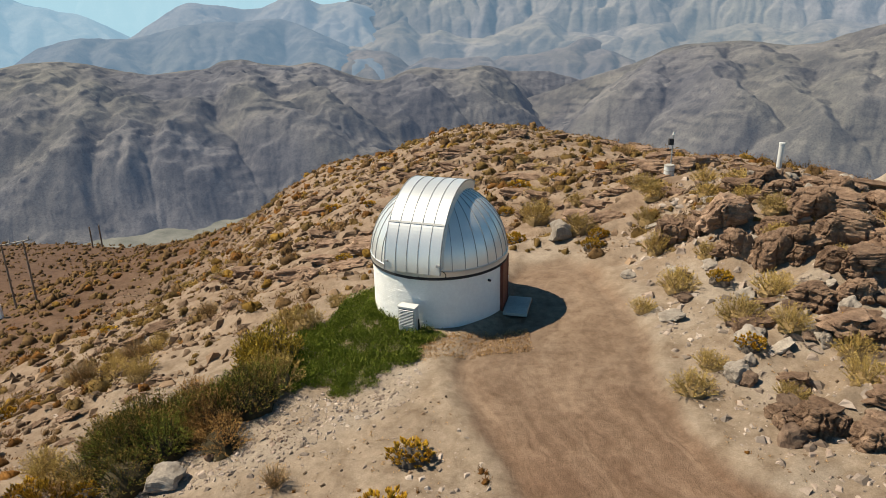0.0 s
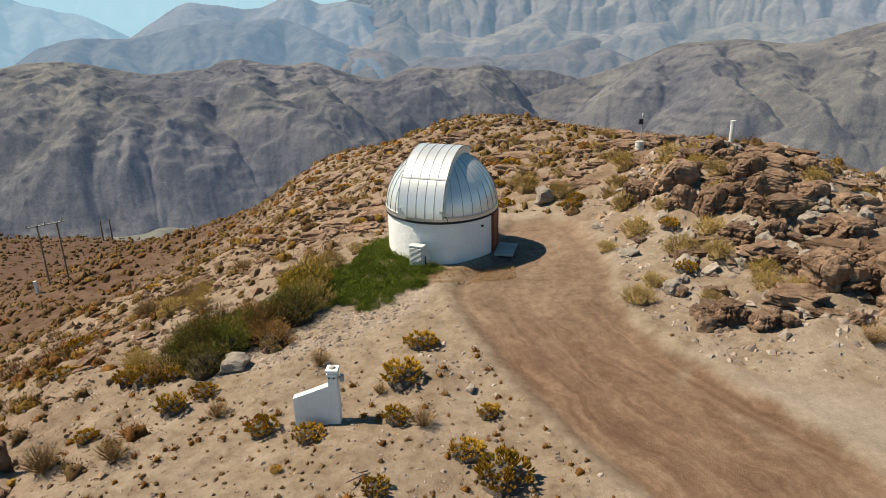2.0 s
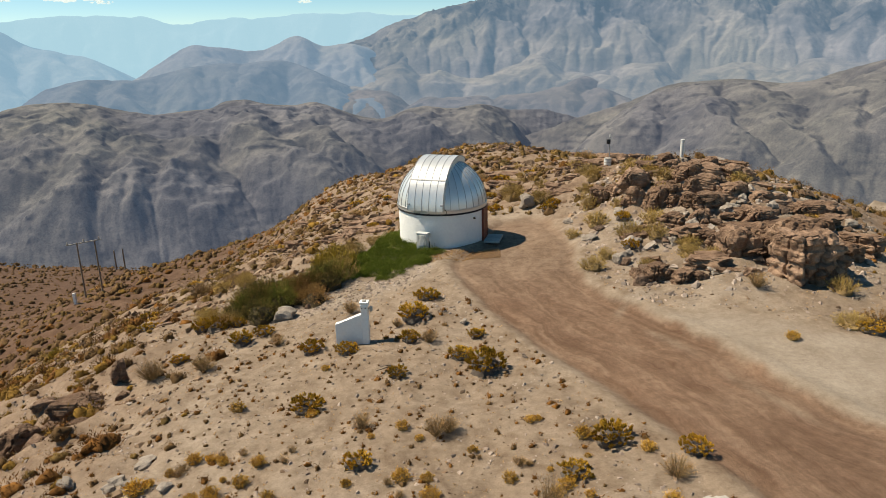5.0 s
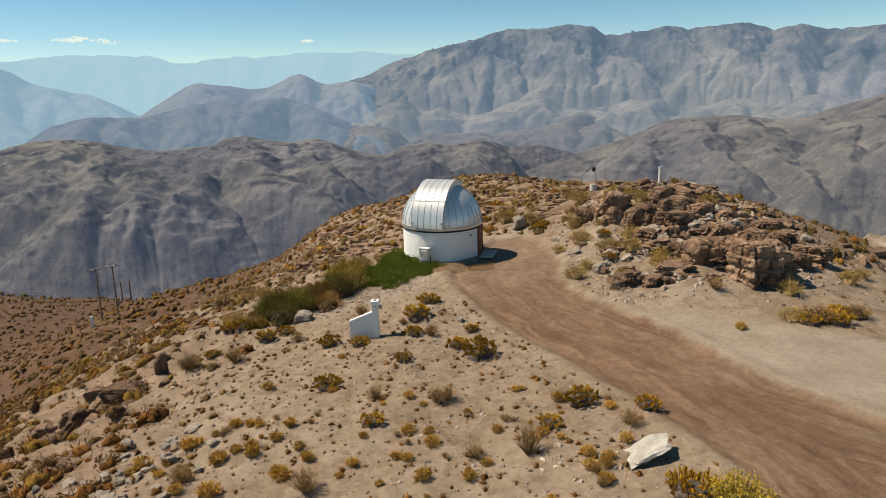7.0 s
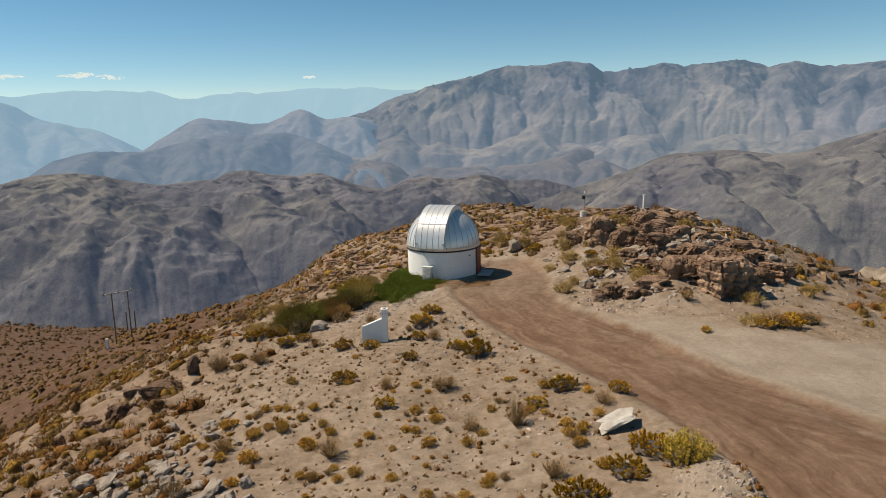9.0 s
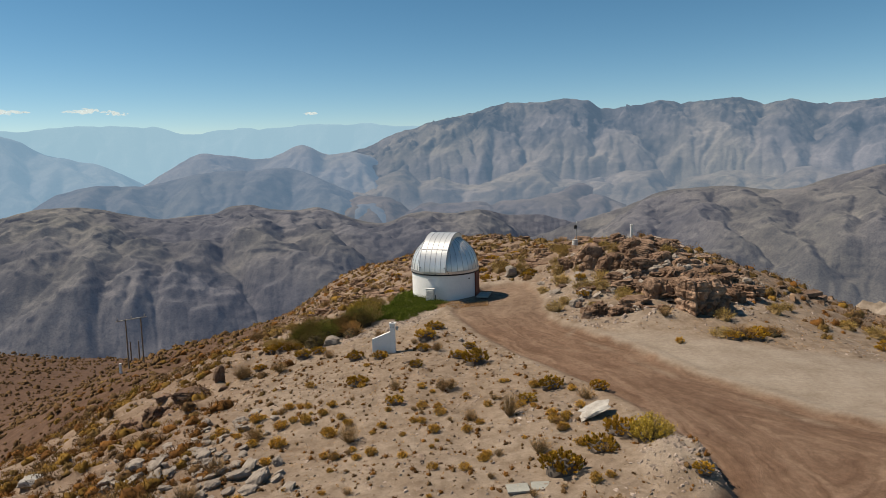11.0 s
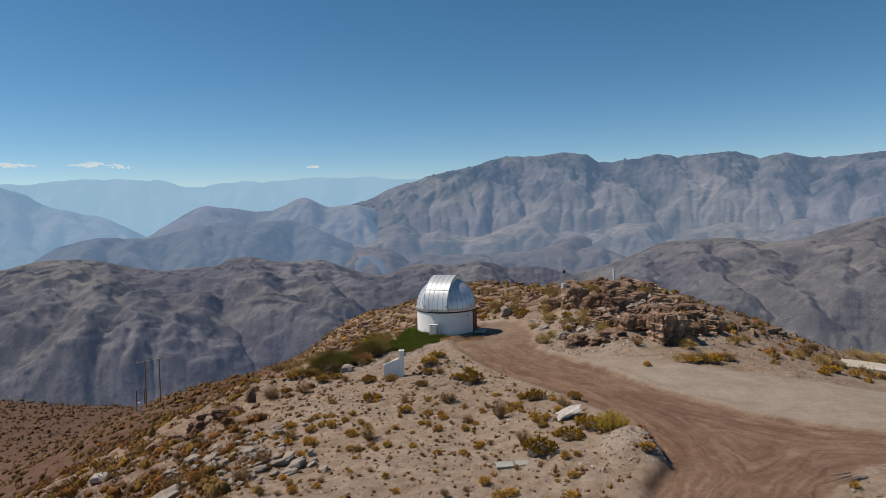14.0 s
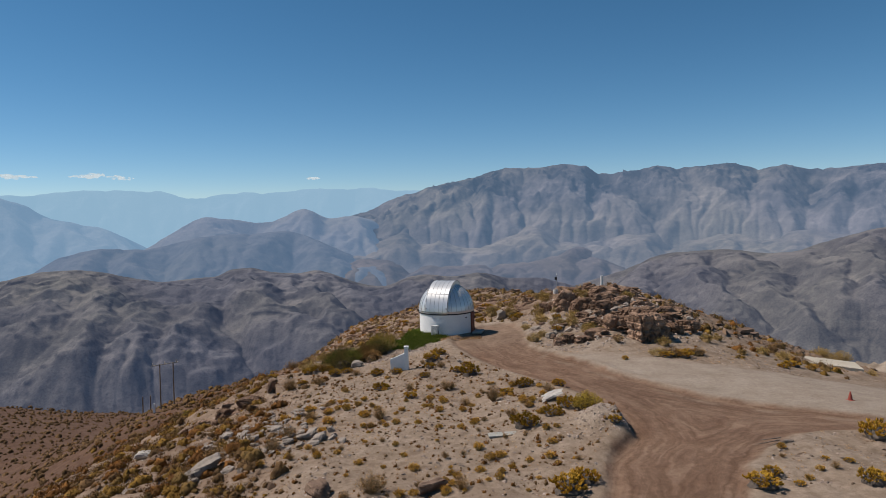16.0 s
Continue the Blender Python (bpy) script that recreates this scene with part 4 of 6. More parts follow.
        for p, q in zip(loops, loops[1:]):
            for k in range(4):
                b.faces.new((p[k], p[(k + 1) % 4], q[(k + 1) % 4], q[k]))
        b.faces.new(loops[0][::-1])
        b.faces.new(loops[-1])
        bmesh.ops.recalc_face_normals(b, faces=b.faces)
        return b

    upper = thing("upper_shutter", yaw, "", "")
    lower = thing("lower_shutter", yaw, "", "")
    upper.parent = lower.parent = home
    for i in range(strips):
        u0 = -half + i * step
        part("sheet", curved(u0 + 0.006, u0 + step - 0.006, 2.72, 2.69, 37, 118, 24), METAL, upper)
        part("sheet", curved(u0 + 0.006, u0 + step - 0.006, 2.755, 2.725, 1.5, 38.2, 14), METAL, lower)
    for i in range(strips + 1):
        u = -half + i * step
        part("rib", curved(u - 0.011, u + 0.011, 2.738, 2.68, 37, 118, 24), SEAM, upper)
        part("rib", curved(u - 0.011, u + 0.011, 2.768, 2.70, 1.5, 38.2, 14), SEAM, lower)
    for u in (-half, half - 0.02):
        part("cheek", curved(u, u + 0.02, 2.70, 2.30, 5, 118, 30), METAL, upper, "folded metal side of the shutter")
    part("end_plate", curved(-half, half, 2.72, 2.45, 117, 118.5, 2), METAL, upper)
    part("lap_strip", curved(-half - 0.01, half + 0.01, 2.775, 2.70, 37.4, 38.8, 2), SEAM, upper)
    for u in (-half + 0.06, half - 0.06):
        part("latch", block(0.16, 0.07, 0.1, pose(u, -2.745, ZC + 0.36, -8), 0.012), SEAM, lower, "grey clasp")
    hose = bpy.data.curves.new("cable", "CURVE")
    hose.dimensions, hose.bevel_depth, hose.bevel_resolution = "3D", 0.014, 2
    for pts in ([(-0.35, -2.74, ZC - 0.06), (-0.2, -2.72, ZC - 0.17), (0.05, -2.72, ZC - 0.15), (0.25, -2.73, ZC - 0.06)], [(half + 0.02, -2.62, ZC + 0.2), (half + 0.12, -2.55, ZC + 0.1), (half + 0.1, -2.52, ZC - 0.08), (half - 0.02, -2.6, ZC - 0.1)]):
        sp = hose.splines.new("BEZIER")
        sp.bezier_points.add(len(pts) - 1)
        for p, c in zip(sp.bezier_points, pts):
            p.co, p.handle_left_type, p.handle_right_type = c, "AUTO", "AUTO"
    hose.materials.append(DARK)
    cable = new("cable", hose)
    cable.parent, cable.matrix_basis = home, yaw
    # door on the east side, deep red-brown, and a dark stub in place of a vent hole
    def on_wall(a, r, z):
        return Matrix.Translation(polar(a, r, z)) @ pose(0, 0, 0, 0, 0, a)
    door = part("door", block(1.02, 0.09, 1.9, on_wall(75, RW - 0.02, 0.0), 0.01), RUST, home, "closed red-brown metal door")
    for u in (-0.54, 0.54):
        part("jamb", block(0.07, 0.14, 1.93, on_wall(75, RW - 0.02, 0) @ Matrix.Translation((u, 0, 0)), 0.008), RUST, home)
    part("handle", rod(0.014, 0.014, 0.14, 10, on_wall(75, RW + 0.07, 0.95) @ Matrix.Translation((0.38, 0, 0))), SEAM, door)
    part("vent_pipe", rod(0.045, 0.045, 0.14, 16, on_wall(44, RW - 0.04, 1.55) @ pose(0, 0, 0, 90)), DARK, home, "short dark stub in place of a vent hole")


observatory()


def air_conditioner():
    a = -22
    base = Matrix.Translation(Vector((*DOME_AT, 0)) + polar(a, 2.95, land_at(DOME_AT[0] - 1.1, DOME_AT[1] - 2.75))) @ pose(0, 0, 0, 0, 0, a)
    unit = thing("air_conditioner", base, "white outdoor air-conditioning unit with louvres beside the brick wall", "air conditioner")
    part("casing", block(0.64, 0.34, 0.92, Matrix.Translation((0, 0, 0.08)), 0.015), APPLIANCE, unit)
    part("lid", block(0.68, 0.38, 0.03, Matrix.Translation((0, 0, 0.995)), 0.008), APPLIANCE, unit)
    # Dark plate laid on the casing in place of a recess behind the louvres.
    part("grille_recess", block(0.54, 0.01, 0.66, Matrix.Translation((0, -0.172, 0.28))), DARK, unit)
    for i in range(11):
        part("louvre", block(0.54, 0.03, 0.035, pose(0, -0.185, 0.3 + i * 0.058, 28), 0.004), APPLIANCE, unit)
    for u in (-0.25, 0.25):
        part("foot", block(0.06, 0.34, 0.09, Matrix.Translation((u, 0, 0))), SEAM, unit)
    part("pipe", rod(0.025, 0.025, 0.5, 10, Matrix.Translation((0.36, 0.06, 0.02))), DARK, unit)


air_conditioner()


def door_slab():
    at = pose(DOME_AT[0] + 2.95, DOME_AT[1] - 0.85, -0.03, 0, 0, -14)
    s = thing("doorstep", at, "pale concrete doorstep slab before the red-brown door", "step")
    part("slab", block(0.9, 1.55, 0.12, None, 0.02), CONCRETE, s)


door_slab()


def shrine():
    """White plastered wall with a sloping top that ends in a square post."""
    x, y = -3.6, 10.62
    z = land_at(x, y) - 0.15
    t = thing("garden_wall", pose(x, y, z, 0, 0, -4), "white plastered wall stub with sloping top and square post", "wall")
    L, D = 1.08, 0.24
    b = bmesh.new()
    side = [(-L, 0), (0.1, 0), (0.1, 1.42), (-0.02, 1.4), (-L + 0.12, 0.98), (-L, 0.98)]
    f = [b.verts.new((px, -D / 2, pz)) for px, pz in side]
    k = [b.verts.new((px, D / 2, pz)) for px, pz in side]
    b.faces.new(f)
    b.faces.new(k[::-1])
    for i in range(len(side)):
        j = (i + 1) % len(side)
        b.faces.new((f[j], f[i], k[i], k[j]))
    bmesh.ops.bevel(b, geom=b.edges[:], offset=0.02, segments=2, affect="EDGES")
    bmesh.ops.recalc_face_normals(b, faces=b.faces)
    part("wall", b, WHITE, t)
    part("post", block(0.28, 0.28, 1.86, Matrix.Translation((0.14, 0, 0)), 0.02), WHITE, t)
    part("capital", block(0.32, 0.32, 0.06, Matrix.Translation((0.14, 0, 1.74)), 0.012), WHITE, t)
    part("cap", block(0.36, 0.36, 0.07, Matrix.Translation((0.14, 0, 1.86)), 0.015), WHITE, t)
    part("finial", rod(0.1, 0.07, 0.05, 14, Matrix.Translation((0.14, 0, 1.93))), CONCRETE, t)
    part("lantern", block(0.12, 0.14, 0.2, Matrix.Translation((0.39, 0.02, 1.5)), 0.02), CONCRETE, t, "small grey lamp box on the post")
    part("bracket", block(0.12, 0.04, 0.03, Matrix.Translation((0.34, 0.02, 1.6))), SEAM, t)
    for u in (0.06, 0.2):
        part("socket", rod(0.022, 0.022, 0.05, 10, Matrix.Translation((u, -0.13, 1.68)) @ pose(0, 0, 0, 90)), DARK, t)


shrine()


def instruments():
    x, y = 12.04, 35.56
    z = land_at(x, y)
    b = thing("water_barrel", pose(x, y, z - 0.05), "white weathered barrel standing on the hilltop", "barrel")
    part("body", rod(0.27, 0.27, 0.85, 24, None), APPLIANCE, b)
    for h in (0.02, 0.28, 0.55, 0.81):
        part("hoop", rod(0.285, 0.285, 0.04, 24, Matrix.Translation((0, 0, h))), CONCRETE, b)
    part("lid", rod(0.26, 0.24, 0.03, 24, Matrix.Translation((0, 0, 0.85))), CONCRETE, b)
    x2, y2 = 12.25, 36.0
    m = thing("instrument_mast", pose(x2, y2, land_at(x2, y2) - 0.1), "thin mast with a dark instrument box and a small white cap", "mast")
    part("pole", rod(0.035, 0.03, 2.35, 10), SEAM, m)
    part("box", block(0.26, 0.2, 0.34, Matrix.Translation((-0.1, 0, 1.75)), 0.02), DARK, m)
    part("cap", rod(0.06, 0.03, 0.16, 12, Matrix.Translation((0, 0, 2.3))), APPLIANCE, m)
    x, y = 16.6, 32.9
    p = thing("standpipe", pose(x, y, land_at(x, y) - 0.1, 0, 0, 0), "white plastic standpipe on top of the rocks", "pipe")
    part("pipe", rod(0.13, 0.13, 1.55, 24), APPLIANCE, p)
    part("rim", rod(0.15, 0.15, 0.08, 24, Matrix.Translation((0, 0, 1.5))), APPLIANCE, p)


instruments()


def power_poles():
    h = thing("power_pylon", pose(0, 0, 0), "timber H-frame power pole with a pale crossarm", "power pole")
    for x, y, lean in ((-44.75, 63.1, 0.8), (-43.0, 63.9, 0.8)):
        part("pole", rod(0.115, 0.085, 9.4, 14, pose(x, y, -20.2, 0, lean)), TIMBER, h)
    arm = look((-45.7, 62.6, -11.0), (-42.2, 64.3, -10.75))
    part("crossarm", block(0.1, 0.13, 3.9, arm @ pose(0, 0, 0, 180)), CONCRETE, h, "pale grey crossarm")
    for f in (0.05, 0.5, 0.93):
        p = Vector((-45.7, 62.6, -11.0)).lerp(Vector((-42.2, 64.3, -10.75)), f)
        part("insulator", rod(0.09, 0.05, 0.34, 10, Matrix.Translation(p + Vector((0, 0, 0.08)))), CONCRETE, h)
    w = thing("marker_post", pose(-44.6, 60.5, land_at(-44.6, 60.5) - 0.3), "short white marker post beside the power pole", "post")
    part("post", block(0.3, 0.3, 1.7, None, 0.02), WHITE, w)
    f = thing("far_power_pole", pose(0, 0, 0), "distant pair of dark timber power poles", "power pole")
    for x, y in ((-100.5, 178.5), (-98.6, 180.0)):
        part("pole", rod(0.28, 0.2, 16, 10, pose(x, y, -62, 0, 1.0)), TIMBER, f)


power_poles()


def traffic_cone():
    x, y = 22.0, -2.6
    c = thing("traffic_cone", pose(x, y, land_at(x, y) - 0.02, 0, 0, 20), "faded orange traffic cone on the gravel", "traffic cone")
    part("base", block(0.34, 0.34, 0.04, None, 0.015), ORANGE, c)
    part("cone", rod(0.13, 0.03, 0.46, 20, Matrix.Translation((0, 0, 0.04))), ORANGE, c)
    part("collar", rod(0.092, 0.08, 0.07, 20, Matrix.Translation((0, 0, 0.24))), ORANGE, c)


traffic_cone()


def flat_slabs():
    x, y = 32.2, 16.9
    s = thing("concrete_pad", pose(x, y, land_at(x, y) - 0.12, 1.0, 6.0, -16), "cream concrete foundation slab on the slope", "slab")
    part("slab", block(4.2, 2.6, 0.5, None, 0.03), YELLOW_SLAB, s)
    for i, (x, y, w, turn) in enumerate(((1.85, -7.0, 0.72, 4), (2.66, -6.9, 0.72, -3))):
        s = thing("paving_slab", pose(x, y, land_at(x, y) - 0.02, 2, -2, turn), "pale green-grey concrete paving slab lying on the soil", "slab", "paving slabs")
        part("slab", block(w, 0.5, 0.07, None, 0.012), MOSSY, s)


flat_slabs()


def dead_wood():
    """Bleached sticks lying at the bend and a bare root by the wall stub."""
    g = random.Random(8)
    for x, y, n, span, label in ((14.6, -9.9, 7, 1.6, "bleached dead sticks lying at the road bend"), (-2.3, 8.0, 3, 0.6, "bare pale root lying on the soil")):
        t = thing("dead_branch", pose(x, y, land_at(x, y) + 0.03, 0, 0, 25), label, "branch")
        for i in range(n):
            part("stick", rod(0.032, 0.014, span * g.uniform(0.5, 1.0), 7, pose(g.uniform(-0.2, 0.2) * span, g.uniform(-0.2, 0.2) * span, g.uniform(0, 0.05), 90 - g.uniform(0, 8), 0, g.uniform(-100, -70))), TIMBER, t)


dead_wood()


def loose_blocks():
    for x, y, sx, sy, sz, turn in ((27.4, 22.6, 1.4, 0.9, 0.3, 10), (28.6, 23.4, 0.9, 0.7, 0.45, 40), (26.2, 21.6, 0.8, 0.5, 0.25, -15)):
        t = thing("stone_slab", pose(x, y, land_at(x, y) - 0.03, 3, -4, turn), "flat dark stone slab lying on the slope", "slab", "stone slabs")
        part("slab", block(sx, sy, sz, None, 0.04), ROCK, t)


loose_blocks()

# ---- rocks ----
def rock_mesh(name, seed, size, detail=3, strata=0.0, jag=0.25):
    """A boulder: a rounded block with cut facets, joints and bedding ledges where it is layered."""
    rnd = random.Random(seed)
    b = bmesh.new()
    bmesh.ops.create_cube(b, size=2.0)
    bmesh.ops.subdivide_edges(b, edges=b.edges[:], cuts=(0, 0, 3, 6, 22)[detail], use_grid_fill=True)
    cuts = []
    for _ in range(8):
        n = Vector((rnd.gauss(0, 1), rnd.gauss(0, 1), rnd.gauss(0, 0.7))).normalized()
        cuts.append((n, rnd.uniform(0.72, 0.98) if strata else rnd.uniform(0.62, 0.95)))
    off = Vector((seed * 3.7, seed * 1.9, seed * 0.7))
    layers = [rnd.uniform(0, 1) ** 1.5 for _ in range(60)]
    power = 4.5 if strata else 7
    for v in b.verts:
        c = v.co
        p = c / (abs(c.x) ** power + abs(c.y) ** power + abs(c.z) ** power) ** (1 / power)
        for n, d in cuts:
            k = p.dot(n)
            if k > d:
                p = p - n * (k - d) * 0.92
        way = p.normalized()
        p = p * (1 + jag * noise.fractal(p * 1.3 + off, 1.0, 2.0, 4))
        if strata:
            near = noise.voronoi(Vector((p.x * 1.25, p.y * 1.25, p.z * 0.35)) + off)[0]
            joint = max(0.0, 0.12 - (near[1] - near[0])) / 0.12
            h = (p.z + 0.12 * noise.noise(Vector((p.x, p.y, 0)) * 1.4 + off)) * 4.6 + 30
            k, f = int(h), h - int(h)
            groove = max(0.0, 1 - min(f, 1 - f) / 0.22)
            out = Vector((way.x, way.y, 0.25 * way.z))
            p = p - out * (0.24 * joint + strata * (layers[k] + 0.55 * groove * layers[k + 7]))
            p = p + way * 0.045 * noise.fractal(p * 5 + off, 1.0, 2.0, 3)
        v.co = Vector((p.x * size[0], p.y * size[1], p.z * size[2]))
    return b


def rock_kind(count, mat, name, detail, strata, sizes, jag=0.25):
    kinds = []
    for i in range(count):
        b = rock_mesh(name, 10 + i * 7 + detail, sizes[i % len(sizes)], detail, strata, jag)
        me = bpy.data.meshes.new(name)
        b.to_mesh(me)
        b.free()
        me.materials.append(mat)
        kinds.append(me)
    return kinds


LEDGES = rock_kind(8, BEDDED, "layered_boulder", 4, 0.17, [(1.1, 0.8, 0.8), (0.8, 0.7, 0.95), (1.3, 0.8, 0.6), (0.9, 0.9, 0.8)], 0.16)
BROWN = rock_kind(6, ROCK, "brown_rock", 3, 0.0, [(1.0, 0.8, 0.6), (1.0, 0.7, 0.75), (1.2, 0.8, 0.45)])
SLAB_STONE = rock_kind(1, WHITE_ROCK, "white_slab", 3, 0.0, [(1.0, 0.52, 0.14)], 0.3)
WHITE_STONE = rock_kind(1, WHITE_ROCK, "white_boulder", 3, 0.0, [(1.0, 0.62, 0.42)], 0.18)
PALE = rock_kind(6, PALE_ROCK, "pale_rock", 3, 0.0, [(1.0, 0.8, 0.55), (1.1, 0.65, 0.4), (0.9, 0.8, 0.7)])


def rock(me, x, y, scale, label, group="", sink=0.25, turn=None, tilt=(0, 0), squash=1.0):
    ob = new(me.name.split(".")[0], me)
    z = land_at(x, y)
    ob.matrix_basis = pose(x, y, z + scale * (0.45 - sink) * squash, tilt[0], tilt[1], random.uniform(0, 360) if turn is None else turn) @ Matrix.Diagonal((scale, scale, scale * squash, 1))
    return tagged(ob, label, "rock", group)


# single stones that stand out
rock(PALE[0], 5.5, 30.9, 0.6, "pale upright boulder beside the turning place", sink=0.1, turn=20, squash=1.5)
rock(SLAB_STONE[0], 5.5, -1.75, 0.82, "large flat white slab of rock beside the track", sink=0.16, turn=24, tilt=(-5, -15))
rock(PALE[0], -7.8, 14.9, 0.55, "grey-brown boulder below the thicket", sink=0.15, turn=10)
rock(BROWN[1], -6.9, 16.0, 0.26, "small grey-brown rock below the thicket", sink=0.1)
rock(LEDGES[1], -13.75, 10.6, 0.4, "upright dark brown rock on the flank", sink=-0.2, turn=40, squash=1.6)
rock(LEDGES[2], -14.9, 9.2, 0.85, "layered brown rock ledge on the flank", sink=0.2, turn=15)
rock(LEDGES[0], -16.2, 7.6, 0.7, "layered brown rock ledge on the flank", sink=0.2, turn=60)
rock(PALE[2], 0.5, 11.7, 0.2, "small round white stone on the soil", sink=0.1)
rock(PALE[3], 2.6, 33.4, 0.3, "small pale rock at the edge of the turning place")
rock(BROWN[2], -1.2, -12.3, 0.55, "dark flat rock on the soil", sink=0.1)
rock(BROWN[3], -5.9, -12.1, 0.6, "grey-brown rock on the soil", sink=0.1)
rock(PALE[4], -12.7, -7.0, 0.95, "big pale angular boulder on the flank", sink=0.15, turn=35, tilt=(0, -14))
rock(WHITE_STONE[0], -19.3, 1.2, 0.6, "pale flat boulder on the flank", sink=0.1, turn=15, squash=0.9)

rnd = random.Random(3)
PALE_SPOTS = [(-8.2, -3.6, 0.85), (-7.4, -4.3, 0.7), (-9.0, -4.4, 0.55), (-10.6, -5.8, 0.6), (-9.6, -2.3, 0.45), (-10.4, -1.3, 0.55), (-11.1, -0.4, 0.5), (-11.0, 0.8, 0.45), (-12.0, -2.2, 0.6), (-12.6, -3.6, 0.5),
              (-13.2, -1.4, 0.7), (-13.9, -2.6, 0.45), (-8.7, -5.6, 0.4), (-11.6, -5.0, 0.35), (-10.2, 2.4, 0.4), (-9.6, 3.6, 0.35), (-14.2, -6.5, 0.4), (-11.5, 2.0, 0.4)]
for x, y, s in PALE_SPOTS:
    rock(rnd.choice(PALE), x, y, 0.52 * s, "pale grey angular rock on the flank", "pale rocks on the flank", sink=0.2, turn=rnd.uniform(20, 70), tilt=(rnd.uniform(-8, 8), rnd.uniform(-20, 5)))
for i in range(46):
    x, y, s = rnd.choice(PALE_SPOTS)
    rock(rnd.choice(PALE), x + rnd.gauss(0, 0.75), y + rnd.gauss(0, 0.75), rnd.uniform(0.14, 0.38), "pale grey angular rock on the flank", "pale rocks on the flank", sink=0.15, turn=rnd.uniform(10, 80), tilt=(rnd.uniform(-12, 12), rnd.uniform(-25, 8)), squash=rnd.uniform(0.5, 1.0))
for x, y, s in ((-15.6, 8.6, 0.9), (-16.8, 8.8, 0.8), (-15.4, 7.2, 0.75), (-17.4, 7.0, 0.7), (-18.2, 8.2, 0.8), (-14.2, 8.0, 0.55), (-16.4, 6.2, 0.6), (-13.9, 11.2, 0.4), (-13.2, 9.6, 0.45), (-18.8, 6.4, 0.6), (-12.4, 8.6, 0.35), (-17.0, 10.4, 0.6)):
    rock(rnd.choice(LEDGES), x, y, 0.68 * s, "layered brown rock ledge on the flank", "ledges on the flank", sink=0.42, turn=rnd.uniform(0, 50), tilt=(0, rnd.uniform(-15, 0)), squash=rnd.uniform(0.7, 1.0))
for i in range(85):
    x, y = rnd.gauss(-10.8, 1.9), rnd.gauss(-2.2, 2.8)
    rock(rnd.choice(PALE), x, y, rnd.uniform(0.1, 0.27), "small pale grey rock on the flank", "small pale rocks on the flank", sink=0.15)

FLAT = rock_kind(8, BEDDED, "flat_ledge", 3, 0.14, [(1.2, 0.7, 0.4), (1.4, 0.6, 0.32), (1.0, 0.8, 0.5)], 0.34)
placed = 0
while placed < 212:
    x, y = rnd.uniform(-16, 22), rnd.uniform(31, 62)
    if y + 0.7 * abs(x - 3) < 33 or ridged(np.array([x / 7]), np.array([y / 4]), 3, 77)[0] < rnd.uniform(0.25, 0.5):
        continue
    rock(rnd.choice(FLAT), x, y, rnd.uniform(0.25, 0.95), "flat brown rock ledge on the scrubby hillside", "hillside ledges", sink=0.35, turn=rnd.uniform(-25, 25), tilt=(rnd.uniform(-6, 10), rnd.uniform(-8, 8)))
    placed += 1
for i in range(36):
    x, y = rnd.uniform(-26, -9), rnd.uniform(16, 34)
    if x < -9 - 0.1 * (y - 16):
        rock(rnd.choice(FLAT), x, y, rnd.uniform(0.2, 0.6), "flat brown rock ledge on the scrubby hillside", "hillside ledges", sink=0.4, turn=rnd.uniform(0, 60), tilt=(rnd.uniform(-6, 6), rnd.uniform(-18, 0)))

# the rocky knoll: layered outcrops, then loose blocks round them
rock(LEDGES[3], 15.0, 13.4, 1.25, "big rounded bedded rock at the end of the knoll", "end rocks", sink=-0.15, turn=18, squash=1.15)
rock(LEDGES[7], 16.2, 13.5, 1.3, "big rounded bedded rock at the end of the knoll", "end rocks", sink=-0.2, turn=200, squash=1.15)
rock(LEDGES[0], 15.6, 14.8, 1.35, "big rounded bedded rock at the end of the knoll", "end rocks", sink=-0.2, turn=100, squash=1.1)
KNOLL = [(13.6, 15.9, 1.15, 1.1), (14.6, 15.4, 0.5, 1.4), (16.8, 17.4, 1.2, 0.9), (15.9, 15.9, 1.0, 1.1), (13.4, 17.0, 0.75, 0.9), (15.8, 19.3, 0.95, 0.9), (14.8, 18.0, 0.9, 0.8),
         (10.9, 23.9, 0.62, 1.25), (11.85, 23.2, 0.78, 1.2), (12.75, 22.9, 0.5, 1.2), (14.7, 23.7, 1.0, 0.9), (11.7, 27.1, 1.0, 1.0), (9.6, 27.4, 0.75, 1.25), (10.5, 26.9, 0.6, 1.15), (15.2, 29.3, 1.0, 0.5), (16.4, 29.0, 0.9, 0.5), (14.2, 29.6, 0.8, 0.8), (16.9, 27.9, 0.6, 1.1),
         (15.7, 22.5, 1.0, 0.8), (14.1, 21.0, 0.85, 0.8), (11.9, 20.2, 0.75, 0.8), (13.2, 20.0, 0.6, 0.9), (12.9, 25.2, 0.8, 0.7), (15.6, 26.0, 1.2, 0.8), (17.4, 25.4, 1.0, 0.75), (19.9, 16.8, 1.1, 0.7), (18.2, 18.4, 1.1, 0.75), (17.4, 22.0, 1.1, 0.75), (19.3, 21.0, 1.0, 0.65),
         (17.6, 29.8, 1.0, 0.75), (18.3, 30.6, 0.85, 0.85), (17.8, 31.9, 0.8, 0.7), (18.4, 15.4, 0.8, 0.8), (17.3, 14.8, 0.6, 0.9)]
